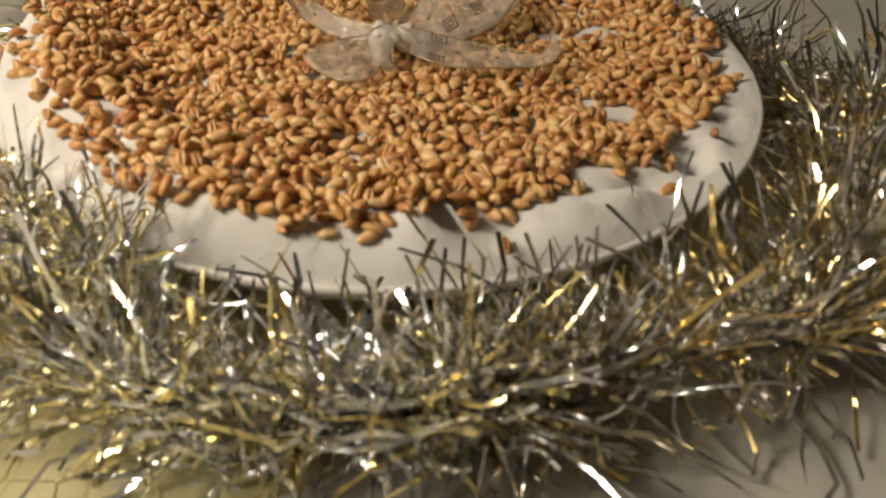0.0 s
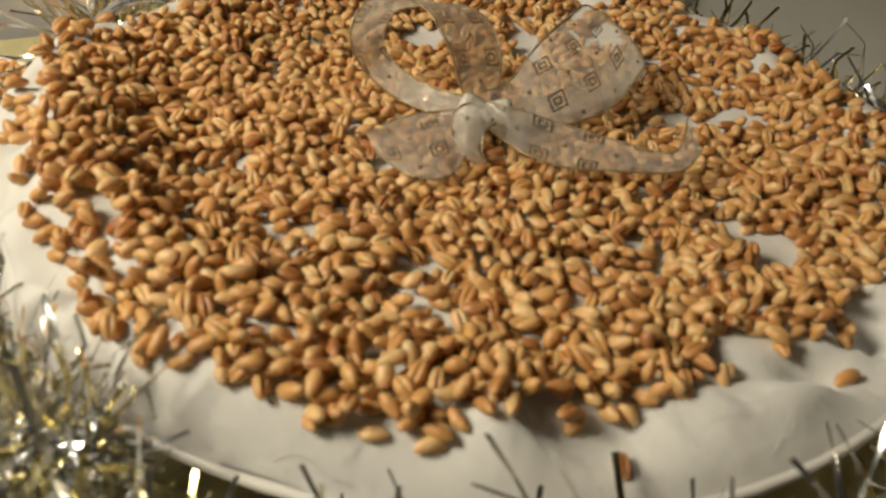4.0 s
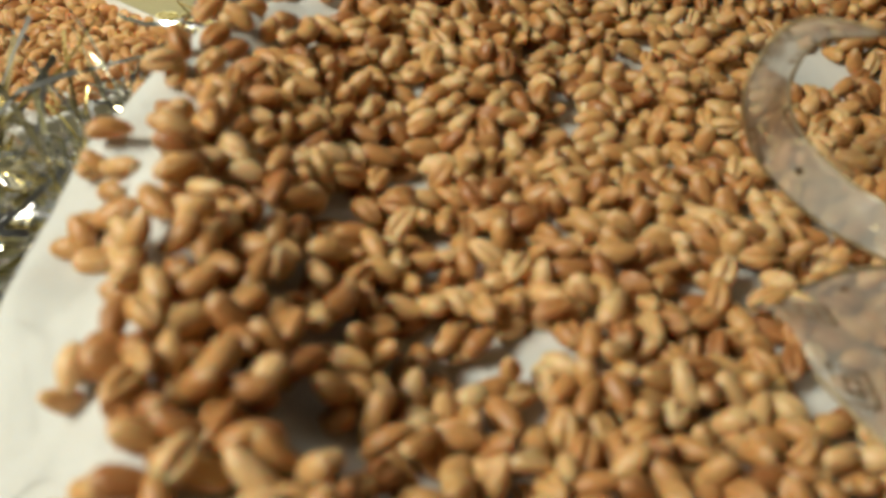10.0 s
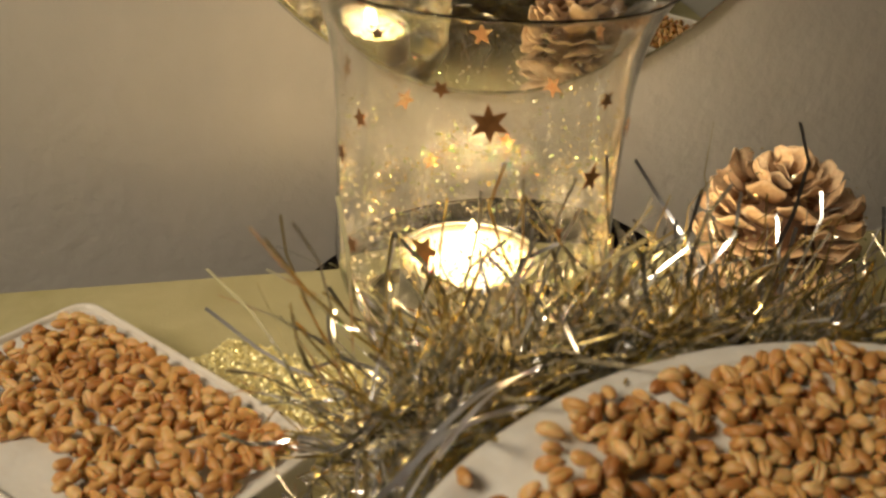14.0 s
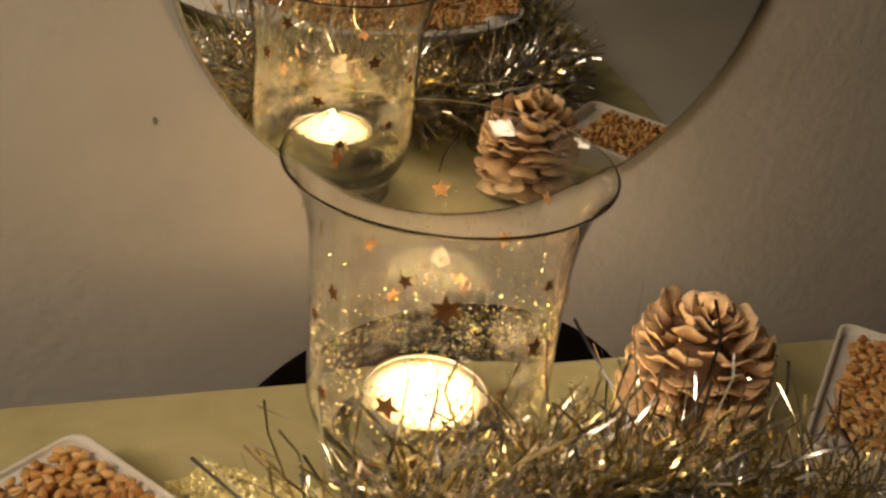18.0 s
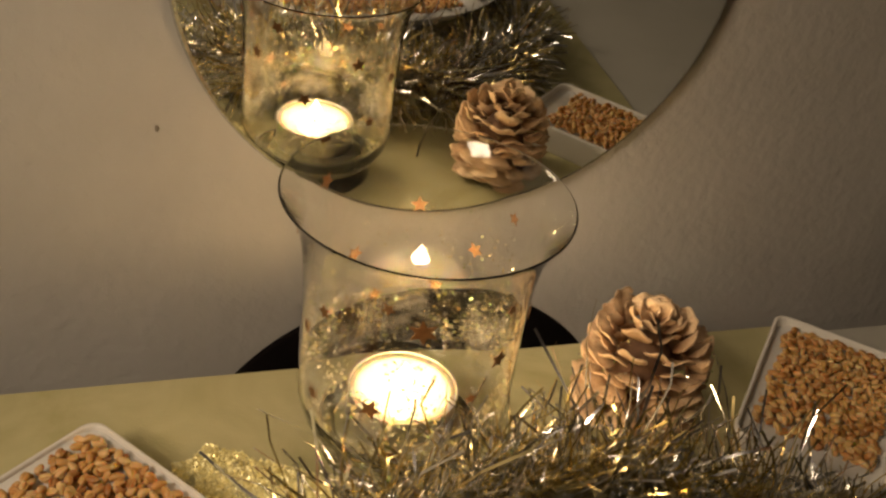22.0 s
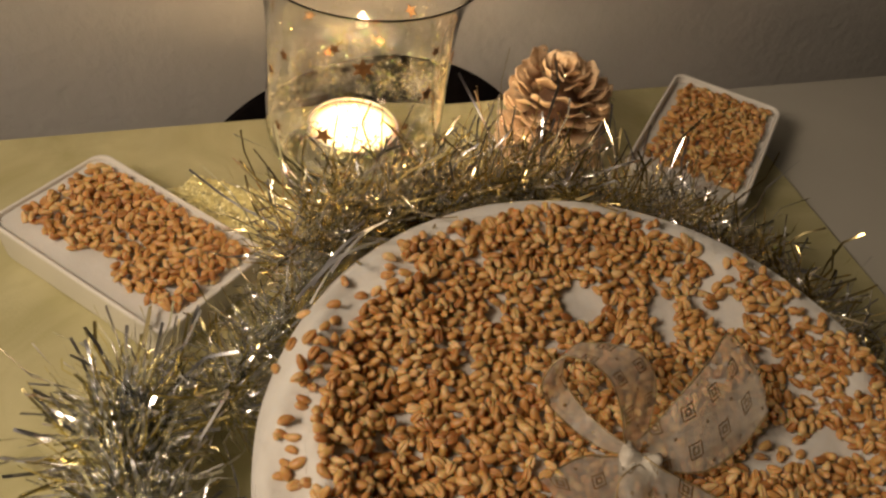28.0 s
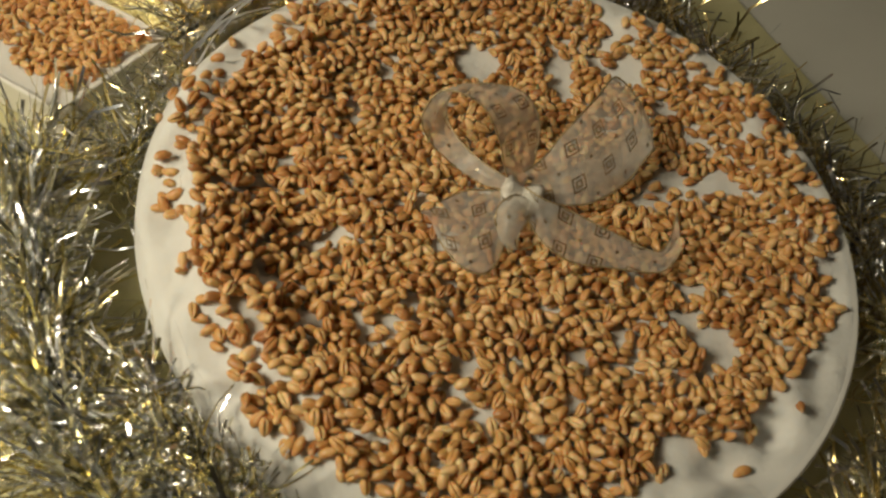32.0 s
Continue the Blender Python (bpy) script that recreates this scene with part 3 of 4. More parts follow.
nt.links.new(fz_map.outputs[0], fg.inputs[1])
nt.links.new(fg.outputs[0], b.inputs["Alpha"])
fz = [0.020 + 0.0025 * i for i in range(26)]
frost = part("frost_spray", lathe([(glass_radius(z) - WALL - 0.0002, z) for z in fz], 72), MAT_FROST, holder, "patchy white frost spray")

# ---- tealight ----
MAT_ALU = surface("aluminium foil cup", (0.72, 0.70, 0.66), (0.80, 0.78, 0.74), 0.3, 200, 1.0)
MAT_WAX, nt, b = nodes_of("candle wax")
b.inputs["Base Color"].default_value = (0.90, 0.80, 0.58, 1)
b.inputs["Roughness"].default_value = 0.35
b.inputs["Subsurface Weight"].default_value = 0.6
b.inputs["Subsurface Radius"].default_value = (0.012, 0.006, 0.002)
MAT_FLAME, nt, b = nodes_of("flame")
b.inputs["Base Color"].default_value = (0, 0, 0, 1)
b.inputs["Emission Color"].default_value = (1.0, 0.70, 0.34, 1)
b.inputs["Emission Strength"].default_value = 380
MAT_WICK = surface("burnt wick", (0.01, 0.008, 0.006), (0.03, 0.02, 0.015), 0.9, 300)
tea = empty("tealight", Matrix.Translation(at(1.05, 6.47) + Vector((0, 0, 0.0147))))
tagged(tea, "lit white tealight burning inside the glass holder", "candle")
part("cup", lathe([(0, 0), (0.0180, 0), (0.0187, 0.001), (0.0187, 0.0143), (0.0190, 0.0148), (0.0185, 0.0147), (0.0183, 0.0143), (0.0183, 0.001), (0, 0.0008)], 48), MAT_ALU, tea)
wax = part("wax", lathe([(0, 0.0128), (0.006, 0.0127), (0.015, 0.0133), (0.0180, 0.0142), (0.0181, 0.0015), (0, 0.0012)], 48), MAT_WAX, tea)
part("wick", lathe([(0, 0.0127), (0.0007, 0.0127), (0.0006, 0.0166), (0, 0.0172)], 8), MAT_WICK, wax)
part("flame", lathe([(0, 0.0146), (0.0018, 0.0152), (0.0031, 0.0166), (0.0030, 0.0186), (0.0021, 0.0210), (0.0009, 0.0234), (0, 0.0250)], 16), MAT_FLAME, tea)

# ---- pine cone ----
MAT_SCALE = surface("pale pine cone scale", (0.80, 0.54, 0.31), (0.96, 0.78, 0.53), 0.5, 9, 0, 30, 0.4, 0.0006)
sn = MAT_SCALE.node_tree
sb = sn.nodes["Principled BSDF"]
old = sb.inputs["Base Color"].links[0].from_socket
stc, ssep, smix = sn.nodes.new("ShaderNodeTexCoord"), sn.nodes.new("ShaderNodeSeparateXYZ"), sn.nodes.new("ShaderNodeMix")
smix.data_type = 'RGBA'
sn.links.new(stc.outputs["Object"], ssep.inputs[0])
sn.links.new(ramp(sn, ssep.outputs[0], [(0.15, (0, 0, 0)), (0.62, (1, 1, 1))]), smix.inputs[0])
smix.inputs[6].default_value = (0.22, 0.10, 0.04, 1)   # brown root of the scale
sn.links.new(old, smix.inputs[7])
tone = sn.nodes.new("ShaderNodeMix")
tone.data_type, tone.blend_type = 'RGBA', 'MULTIPLY'
tone.inputs[0].default_value = 1.0
sn.links.new(smix.outputs[2], tone.inputs[6])
sn.links.new(ramp(sn, sn.nodes.new("ShaderNodeObjectInfo").outputs["Random"], [(0.0, (0.62, 0.55, 0.52)), (0.5, (0.92, 0.88, 0.86)), (1.0, (1.0, 1.0, 1.0))]), tone.inputs[7])
sn.links.new(tone.outputs[2], sb.inputs["Base Color"])
MAT_CORE = surface("pine cone core", (0.10, 0.05, 0.025), (0.16, 0.08, 0.04), 0.8, 120)
cone = empty("pine_cone", Matrix.Translation(at(2.43, 6.55)) @ pose(0, 0, 0, 0, 0, 20))
tagged(cone, "pale open pine cone with glitter standing on the cloth", "pine cone")
CH = 0.74 * U
part("core", lathe([(0, 0.002), (0.010, 0.004), (0.014, 0.013), (0.011, 0.026), (0.005, 0.036), (0, 0.039)], 20), MAT_CORE, cone)


def scale_mesh(seed):
    """One scale along +x, unit long: narrow root, broad rounded wavy tip that turns up, thick in the middle."""
    rnd = random.Random(seed)
    bm = bmesh.new()
    nu, nv = 9, 7
    ph = rnd.uniform(0, 6.28)
    sheets = []
    for side in (1, -1):
        g = []
        for i in range(nv + 1):
            s = i / nv
            row = []
            for j in range(nu):
                t = 2 * j / (nu - 1) - 1
                wdt = 0.22 + 0.34 * math.sin(min(1.0, s * 1.15) * math.pi / 2)
                reach = s * (1 - 0.26 * t ** 4 * s * s + 0.04 * math.sin(5 * t + ph) * s)
                thick = side * 0.055 * (1 - t ** 4) * (1 - 0.55 * s)
                z = 0.14 * s ** 3 - 0.03 * t * t * s + 0.07 * s * math.sin(4 * t + ph) + thick
                row.append(bm.verts.new((reach, wdt * t, z)))
            g.append(row)
        sheets.append(g)
    for n, g in enumerate(sheets):
        for i in range(nv):
            for j in range(nu - 1):
                q = (g[i][j], g[i + 1][j], g[i + 1][j + 1], g[i][j + 1])
                bm.faces.new(q[::-1] if n == 0 else q)
    a, b2 = sheets
    rim = [(i, 0) for i in range(nv + 1)] + [(nv, j) for j in range(1, nu)] + [(i, nu - 1) for i in range(nv - 1, -1, -1)] + [(0, j) for j in range(nu - 2, 0, -1)]
    for (i, j), (k, l) in zip(rim, rim[1:] + rim[:1]):
        bm.faces.new((a[i][j], a[k][l], b2[k][l], b2[i][j]))
    bmesh.ops.recalc_face_normals(bm, faces=bm.faces[:])
    me = bpy.data.meshes.new("scale")
    bm.to_mesh(me)
    bm.free()
    return me


SCALES = [scale_mesh(s) for s in range(6)]
rnd = random.Random(8)
NS = 112
CR = 0.0246


def cone_radius(s):
    return CR * (max(0.0, 1 - abs((s - 0.40) / 0.64) ** 2.6)) ** 0.5


for k in range(NS):
    s = (k + 0.5) / NS
    spread = cone_radius(s) * (1 - max(0.0, s - 0.78) / 0.22 * 0.8)
    size = (0.0128 - 0.0046 * s) * rnd.uniform(0.72, 1.2)
    lift = -42 + 104 * s ** 1.2 + rnd.uniform(-16, 16)
    z = 0.004 + CH * 0.80 * s
    ob = link_mesh("scale", SCALES[rnd.randrange(6)], MAT_SCALE, cone)
    base_r = max(0.0005, spread - size * math.cos(radians(lift)))
    ang = 137.5 * k + rnd.uniform(-12, 12)
    ob.matrix_basis = pose(0, 0, z, 0, 0, ang) @ pose(base_r, 0, 0, rnd.uniform(-12, 12), -lift, rnd.uniform(-9, 9)) @ Matrix.Diagonal((size, size * 1.12, size * 1.15, 1))
pts = []
for k in range(160):
    a, s = rnd.uniform(0, 6.28), rnd.random()
    n = Vector((math.cos(a), math.sin(a), 0.6)).normalized()
    r = cone_radius(s)
    pts.append((Vector((r * math.cos(a), r * math.sin(a), CH * (0.15 + 0.8 * s))), n))
flakes("glitter", pts, 0.00045, rnd, cone, "stuff")

# ---- tinsel ----


def foil(name, stops, rough):
    m, nt, b = nodes_of(name)
    geo = nt.nodes.new("ShaderNodeNewGeometry")
    oi, sm, fr = nt.nodes.new("ShaderNodeObjectInfo"), nt.nodes.new("ShaderNodeMath"), nt.nodes.new("ShaderNodeMath")
    sm.operation, fr.operation = 'ADD', 'FRACT'
    nt.links.new(geo.outputs["Random Per Island"], sm.inputs[0])
    nt.links.new(oi.outputs["Random"], sm.inputs[1])
    nt.links.new(sm.outputs[0], fr.inputs[0])
    nt.links.new(ramp(nt, fr.outputs[0], stops), b.inputs["Base Color"])
    b.inputs["Metallic"].default_value, b.inputs["Roughness"].default_value = 1.0, rough
    return m


MAT_TINSEL = foil("gold and silver foil", [(0.0, (0.80, 0.82, 0.87)), (0.52, (0.80, 0.79, 0.78)), (0.60, (0.84, 0.73, 0.40)), (0.86, (0.88, 0.69, 0.29)), (1.0, (0.70, 0.66, 0.58))], 0.19)
MAT_SILVER = foil("silver and gold foil", [(0.0, (0.88, 0.91, 0.97)), (0.62, (0.88, 0.88, 0.90)), (0.68, (0.90, 0.82, 0.48)), (0.92, (0.90, 0.76, 0.34)), (1.0, (0.78, 0.76, 0.70))], 0.18)
MAT_WIRE = surface("tinsel wire", (0.10, 0.09, 0.06), (0.20, 0.17, 0.10), 0.4, 200, 0.9)


def garland(points, count, length, seed, lift, name_label, material=MAT_TINSEL, over=False, broad=1.0):
    """Foil strands set round a bent wire through the given plan points."""
    rnd = random.Random(seed)
    P = [at(*p) for p in points]
    fine = []
    for i in range(len(P) - 1):
        a, b2, c, d = P[max(i - 1, 0)], P[i], P[i + 1], P[min(i + 2, len(P) - 1)]
        for k in range(12):
            t = k / 12
            fine.append(0.5 * ((2 * b2) + (c - a) * t + (2 * a - 5 * b2 + 4 * c - d) * t * t + (3 * b2 - a - 3 * c + d) * t ** 3))
    fine.append(P[-1])
    thing = empty("tinsel_garland", Matrix.Identity(4))
    tagged(thing, name_label, "tinsel")
    bm = bmesh.new()
    prev = None
    for i, p in enumerate(fine):
        t = (fine[min(i + 1, len(fine) - 1)] - fine[max(i - 1, 0)]).normalized()
        u = t.orthogonal().normalized()
        v = t.cross(u)
        ring = [bm.verts.new(p + 0.0008 * (u * math.cos(k * math.pi / 3) + v * math.sin(k * math.pi / 3))) for k in range(6)]
        if prev:
            for k in range(6):
                bm.faces.new((prev[k], prev[(k + 1) % 6], ring[(k + 1) % 6], ring[k]))
        prev = ring
    part("wire", bm, MAT_WIRE, thing)
    verts, faces = [], []
    n = 0
    while n < count:
        f = rnd.random() * (len(fine) - 1)
        i = int(f)
        p = fine[i].lerp(fine[i + 1], f - i)
        t = (fine[i + 1] - fine[i]).normalized()
        d = Vector((rnd.gauss(0, 1), rnd.gauss(0, 1), rnd.gauss(lift, 0.8)))
        d = (d - t * d.dot(t) * 0.25).normalized()
        L = length * rnd.uniform(0.45, 1.15)
        side = d.cross(Vector((rnd.gauss(0, 1), rnd.gauss(0, 1), rnd.gauss(0, 1)))).normalized() * rnd.choice((0.00028, 0.00036, 0.00048)) * broad
        sag = Vector((rnd.gauss(0, 0.38), rnd.gauss(0, 0.38), rnd.gauss(-0.12, 0.34)))
        curl = Vector((rnd.gauss(0, 0.06), rnd.gauss(0, 0.06), rnd.gauss(0, 0.06)))
        row = []
        bad = False
        twist = rnd.uniform(-3.2, 3.2)
        for k in range(6):
            s = k / 5
            q = p + L * (d * s + sag * s * s * 0.5 + curl * math.sin(6 * s))
            if q.z < 0.0008:
                q.z = 0.0008 + 0.0004 * rnd.random()
            if k > 0 and PM_INSIDE(q, over):
                bad = True
                break
            w = Matrix.Rotation(twist * s, 3, d) @ side
            row += [(q - w)[:], (q + w)[:]]
        if bad:
            continue
        o = len(verts)
        verts += row
        faces += [(o + 2 * k, o + 2 * k + 1, o + 2 * k + 3, o + 2 * k + 2) for k in range(5)]
        n += 1
    few = 90
    for k in range(few):
        me = bpy.data.meshes.new("strand")
        me.from_pydata(verts[12 * k:12 * k + 12], [], [tuple(i - 12 * k for i in q) for q in faces[5 * k:5 * k + 5]])
        link_mesh("strand", me, material, thing)
    me = bpy.data.meshes.new("strands")
    me.from_pydata(verts[12 * few:], [], [tuple(i - 12 * few for i in q) for q in faces[5 * few:]])
    tagged(link_mesh("strands", me, material, thing), kind="stuff")
    return thing


PMI = PM.inverted()
STRAY = random.Random(77)


def PM_INSIDE(q, over=False):
    """Whether a place lies inside the plate, its filling, the glass or a dish."""
    l = PMI @ q
    r = math.hypot(l.x, l.y)
    if r < PR + 0.001 and l.z > PZ * 0.5 and q.y < 4.6 * U and not over and STRAY.random() > 0.04:
        return True
    if r < PR - 0.001 and l.z < PZ + (0.014 if over else 0.004) and l.z > 0.0 + max(0, (r - 0.07)) * 0.7:
        return True
    g = q - GC
    if math.hypot(g.x, g.y) < 0.0395 and q.z < 0.1:
        return True
    return False


def ring_points(a0, a1, n, off, z, wob, seed):
    rnd = random.Random(seed)
    out = []
    for i in range(n + 1):
        a = radians(a0 + (a1 - a0) * i / n)
        r = 1.553 + off + rnd.uniform(-wob, wob)
        out.append((1.577 + r * math.cos(a), 3.827 + r * math.sin(a), z + rnd.uniform(-0.05, 0.08)))
    return out


garland([(x, y, z - 0.12 if x > 2.0 else z) for x, y, z in ring_points(40, 120, 10, 0.34, 0.28, 0.06, 1)], 3100, 0.034, 31, 0.4, "gold and silver tinsel garland wound round the plate")
garland(ring_points(118, 152, 5, 0.26, 0.16, 0.04, 6), 800, 0.025, 36, 0.35, "silvery tinsel with gold strands between dish and plate", MAT_SILVER)
garland([(-0.28, 4.80, 0.16), (-0.42, 4.70, 0.2), (-0.45, 4.45, 0.2), (-0.40, 4.15, 0.2), (-0.42, 3.85, 0.16)] + ring_points(186, 254, 7, 0.38, 0.13, 0.06, 5), 2800, 0.032, 35, 0.8, "silvery tinsel garland with gold strands heaped before the plate", MAT_SILVER, broad=1.25)
garland(ring_points(250, 332, 9, 0.44, 0.12, 0.13, 4), 1500, 0.035, 34, 0.7, "loose end of gold and silver tinsel before the plate", broad=1.2)
garland(ring_points(-30, 45, 9, 0.28, 0.12, 0.04, 2), 1500, 0.028, 32, 0.15, "gold and silver tinsel garland lying beside the plate")
garland(ring_points(196, 219, 5, 0.14, 0.38, 0.03, 8), 420, 0.025, 38, 0.4, "loose silvery tinsel leaning over the plate rim", MAT_SILVER, True)
rear = [(x, y + 0.05, 0.42 if x < 2.0 else 0.22) for x, y, z in ring_points(58, 128, 9, 0.36, 0.42, 0.05, 3)]
garland(rear, 560, 0.042, 33, 0.9, "loose upright gold and silver tinsel behind the plate")

# a loose bundle of broad silver strands lying along the rim
MAT_BUNDLE = foil("bright silver foil", [(0.0, (0.92, 0.94, 0.99)), (1.0, (0.86, 0.87, 0.93))], 0.42)
bundle = empty("tinsel_bundle", Matrix.Identity(4))
tagged(bundle, "bundle of broad silver tinsel strands along the plate rim", "tinsel")
rnd = random.Random(91)
for k in range(5):
    a0, a1 = rnd.uniform(112, 124), rnd.uniform(128, 139)
    r0, r1, z0, z1 = rnd.uniform(0.995, 1.05), rnd.uniform(1.0, 1.08), rnd.uniform(-0.003, 0.003), rnd.uniform(-0.004, 0.003)
    verts, turn = [], rnd.uniform(0, 3.1)
    for i in range(9):
        f = i / 8
        a, r = radians(a0 + (a1 - a0) * f), PR * (r0 + (r1 - r0) * f)
        p = Vector((PC.x + r * math.cos(a), PC.y + r * math.sin(a), 0))
        p.z = 0.486 * U + TILT * (p.y - PC.y) + 0.002 + z0 + (z1 - z0) * f + 0.003 * math.sin(math.pi * f)
        out = Vector((math.cos(a), math.sin(a), 0)) * math.cos(turn + f) + Vector((0, 0, 1)) * math.sin(turn + f)
        verts += [(p - out * 0.00055)[:], (p + out * 0.00055)[:]]
    me = bpy.data.meshes.new("strand")
    me.from_pydata(verts, [], [(2 * i, 2 * i + 1, 2 * i + 3, 2 * i + 2) for i in range(8)])
    link_mesh("strand", me, MAT_BUNDLE, bundle)

# ---- ribbon bow ----


def ribbon_material(name, veil):
    m, nt, b = nodes_of(name)
    uv = nt.nodes.new("ShaderNodeUVMap")
    uv.uv_map = "UVMap"
    sep = nt.nodes.new("ShaderNodeSeparateXYZ")
    nt.links.new(uv.outputs[0], sep.inputs[0])
    size_uv, size = nt.nodes.new("ShaderNodeUVMap"), nt.nodes.new("ShaderNodeSeparateXYZ")
    size_uv.uv_map = "Size"
    nt.links.new(size_uv.outputs[0], size.inputs[0])

    def math_node(op, a, b2=None, v=None):
        n = nt.nodes.new("ShaderNodeMath")
        n.operation = op
        nt.links.new(a, n.inputs[0])
        if b2 is not None:
            nt.links.new(b2, n.inputs[1])
        if v is not None:
            n.inputs[1].default_value = v
        return n.outputs[0]

    def cell(o, shift):
        return math_node('SUBTRACT', math_node('FRACT', math_node('ADD', o, v=shift)), v=0.5)

    # square frames, two rows out of step, and dots between them
    def squares(shift_u, shift_v, outer, inner):
        u = math_node('ABSOLUTE', cell(size.outputs[0], shift_u))
        v = math_node('ABSOLUTE', cell(size.outputs[1], shift_v))
        d = math_node('MAXIMUM', u, v)
        return math_node('MULTIPLY', math_node('LESS_THAN', d, v=outer), math_node('GREATER_THAN', d, v=inner))

    pat = math_node('MAXIMUM', squares(0, 0, 0.20, 0.155), squares(0, 0, 0.10, 0.05))
    pat = math_node('MAXIMUM', pat, squares(0.5, 0.5, 0.045, -1.0))
    edge = math_node('GREATER_THAN', math_node('ABSOLUTE', math_node('SUBTRACT', sep.outputs[1], v=1.0)), v=0.965)
    nz = noise_tex(nt, 900, 2)
    worn = math_node('MULTIPLY', pat, math_node('GREATER_THAN', nz.outputs["Fac"], v=0.33))
    mark = math_node('MAXIMUM', worn, edge)
    mixc = nt.nodes.new("ShaderNodeMix")
    mixc.data_type = 'RGBA'
    nt.links.new(math_node('MULTIPLY', mark, v=0.82), mixc.inputs[0])
    mixc.inputs[6].default_value = (0.88, 0.87, 0.81, 1)
    mixc.inputs[7].default_value = (0.24, 0.18, 0.09, 1)
    nt.links.new(mixc.outputs[2], b.inputs["Base Color"])
    nt.links.new(math_node('MULTIPLY', mark, v=0.8), b.inputs["Metallic"])
    b.inputs["Roughness"].default_value = 0.35
    al = nt.nodes.new("ShaderNodeMath")
    al.operation = 'MULTIPLY_ADD'
    nt.links.new(mark, al.inputs[0])
    al.inputs[1].default_value, al.inputs[2].default_value = 0.48, veil
    weave = nt.nodes.new("ShaderNodeMath")
    weave.operation = 'MULTIPLY_ADD'
    nt.links.new(noise_tex(nt, 260, 3).outputs["Fac"], weave.inputs[0])
    weave.inputs[1].default_value = 0.36
    nt.links.new(al.outputs[0], weave.inputs[2])
    sheer, lit, clear = nt.nodes.new("ShaderNodeMixShader"), nt.nodes.new("ShaderNodeMixShader"), nt.nodes.new("ShaderNodeBsdfTransparent")
    glow = nt.nodes.new("ShaderNodeBsdfTranslucent")
    nt.links.new(mixc.outputs[2], glow.inputs["Color"])
    lit.inputs[0].default_value = 0.5
    nt.links.new(b.outputs[0], lit.inputs[1])
    nt.links.new(glow.outputs[0], lit.inputs[2])
    nt.links.new(weave.outputs[0], sheer.inputs[0])
    nt.links.new(clear.outputs[0], sheer.inputs[1])
    nt.links.new(lit.outputs[0], sheer.inputs[2])
    nt.links.new(sheer.outputs[0], nt.nodes["Material Output"].inputs["Surface"])
    return m


MAT_RIBBON = ribbon_material("sheer printed organza", 0.26)
MAT_BAND = ribbon_material("gathered printed organza", 0.42)
MAT_EDGE = surface("gold brown edge thread", (0.30, 0.22, 0.11), (0.48, 0.38, 0.22), 0.4, 300, 0.4)
MAT_KNOT = surface("gathered organza knot", (0.56, 0.52, 0.45), (0.74, 0.70, 0.62), 0.4, 150, 0.0, 500, 0.5, 0.0008)
KNOT = at(1.62, 3.81, 0.58)
bow = empty("ribbon_bow", Matrix.Translation(KNOT))
tagged(bow, "sheer cream ribbon bow with gold printed squares on the wheat", "ribbon bow")


def spline(P, n):
    out = []
    for i in range(len(P) - 1):
        a, b2, c, d = P[max(i - 1, 0)], P[i], P[i + 1], P[min(i + 2, len(P) - 1)]
        for k in range(n):
            t = k / n
            out.append(0.5 * ((2 * b2) + (c - a) * t + (2 * a - 5 * b2 + 4 * c - d) * t * t + (3 * b2 - a - 3 * c + d) * t ** 3))
    out.append(P[-1])
    return out


def ribbon(name, edge_a, edge_b, cross=8, bulge=0.0, n=10, cloth=None):
    """A ribbon between two edges given by plan points, with UV lengths in ribbon halves."""
    A, B = spline([at(*p) - KNOT for p in edge_a], n), spline([at(*p) - KNOT for p in edge_b], n)
    bm = bmesh.new()
    lay, true_size = bm.loops.layers.uv.new("UVMap"), bm.loops.layers.uv.new("Size")
    rows, dist = [], [0.0]
    for i, (p, q) in enumerate(zip(A, B)):
        if i:
            dist.append(dist[-1] + ((p + q) / 2 - (A[i - 1] + B[i - 1]) / 2).length)
        along = (A[min(i + 1, len(A) - 1)] - A[max(i - 1, 0)])
        nrm = along.cross(q - p)
        nrm = nrm.normalized() if nrm.length > 1e-9 else Vector((0, 0, 1))
        row = []
        for k in range(cross + 1):
            s = k / cross
            w = p.lerp(q, s) + nrm * bulge * math.sin(math.pi * s)
            w += nrm * 0.0005 * lump(s * 2 + len(name), dist[-1] * 120, 2.0, 6.0)
            row.append(bm.verts.new(w))
        rows.append(row)
    for i in range(len(rows) - 1):
        for k in range(cross):
            f = bm.faces.new((rows[i][k], rows[i][k + 1], rows[i + 1][k + 1], rows[i + 1][k]))
            for lp, (ii, kk) in zip(f.loops, ((i, k), (i, k + 1), (i + 1, k + 1), (i + 1, k))):
                lp[lay].uv = (dist[ii] / 0.0115, 2.0 * kk / cross)
                lp[true_size].uv = (dist[ii] / 0.0115, (kk / cross - 0.5) * (B[ii] - A[ii]).length / 0.0115 + 4.0)
    band = part(name, bm, cloth or MAT_RIBBON, bow)
    for line in (A, B):
        tube, prev = bmesh.new(), None
        for i, p in enumerate(line):
            t = (line[min(i + 1, len(line) - 1)] - line[max(i - 1, 0)]).normalized()
            u = t.orthogonal().normalized()
            w = t.cross(u)
            ring = [tube.verts.new(p + 0.00028 * (u * math.cos(k * math.pi / 2) + w * math.sin(k * math.pi / 2))) for k in range(4)]
            if prev:
                for k in range(4):
                    tube.faces.new((prev[k], prev[(k + 1) % 4], ring[(k + 1) % 4], ring[k]))
            prev = ring
        part("wired_edge", tube, MAT_EDGE, band, "thin gold brown edge")
    return band


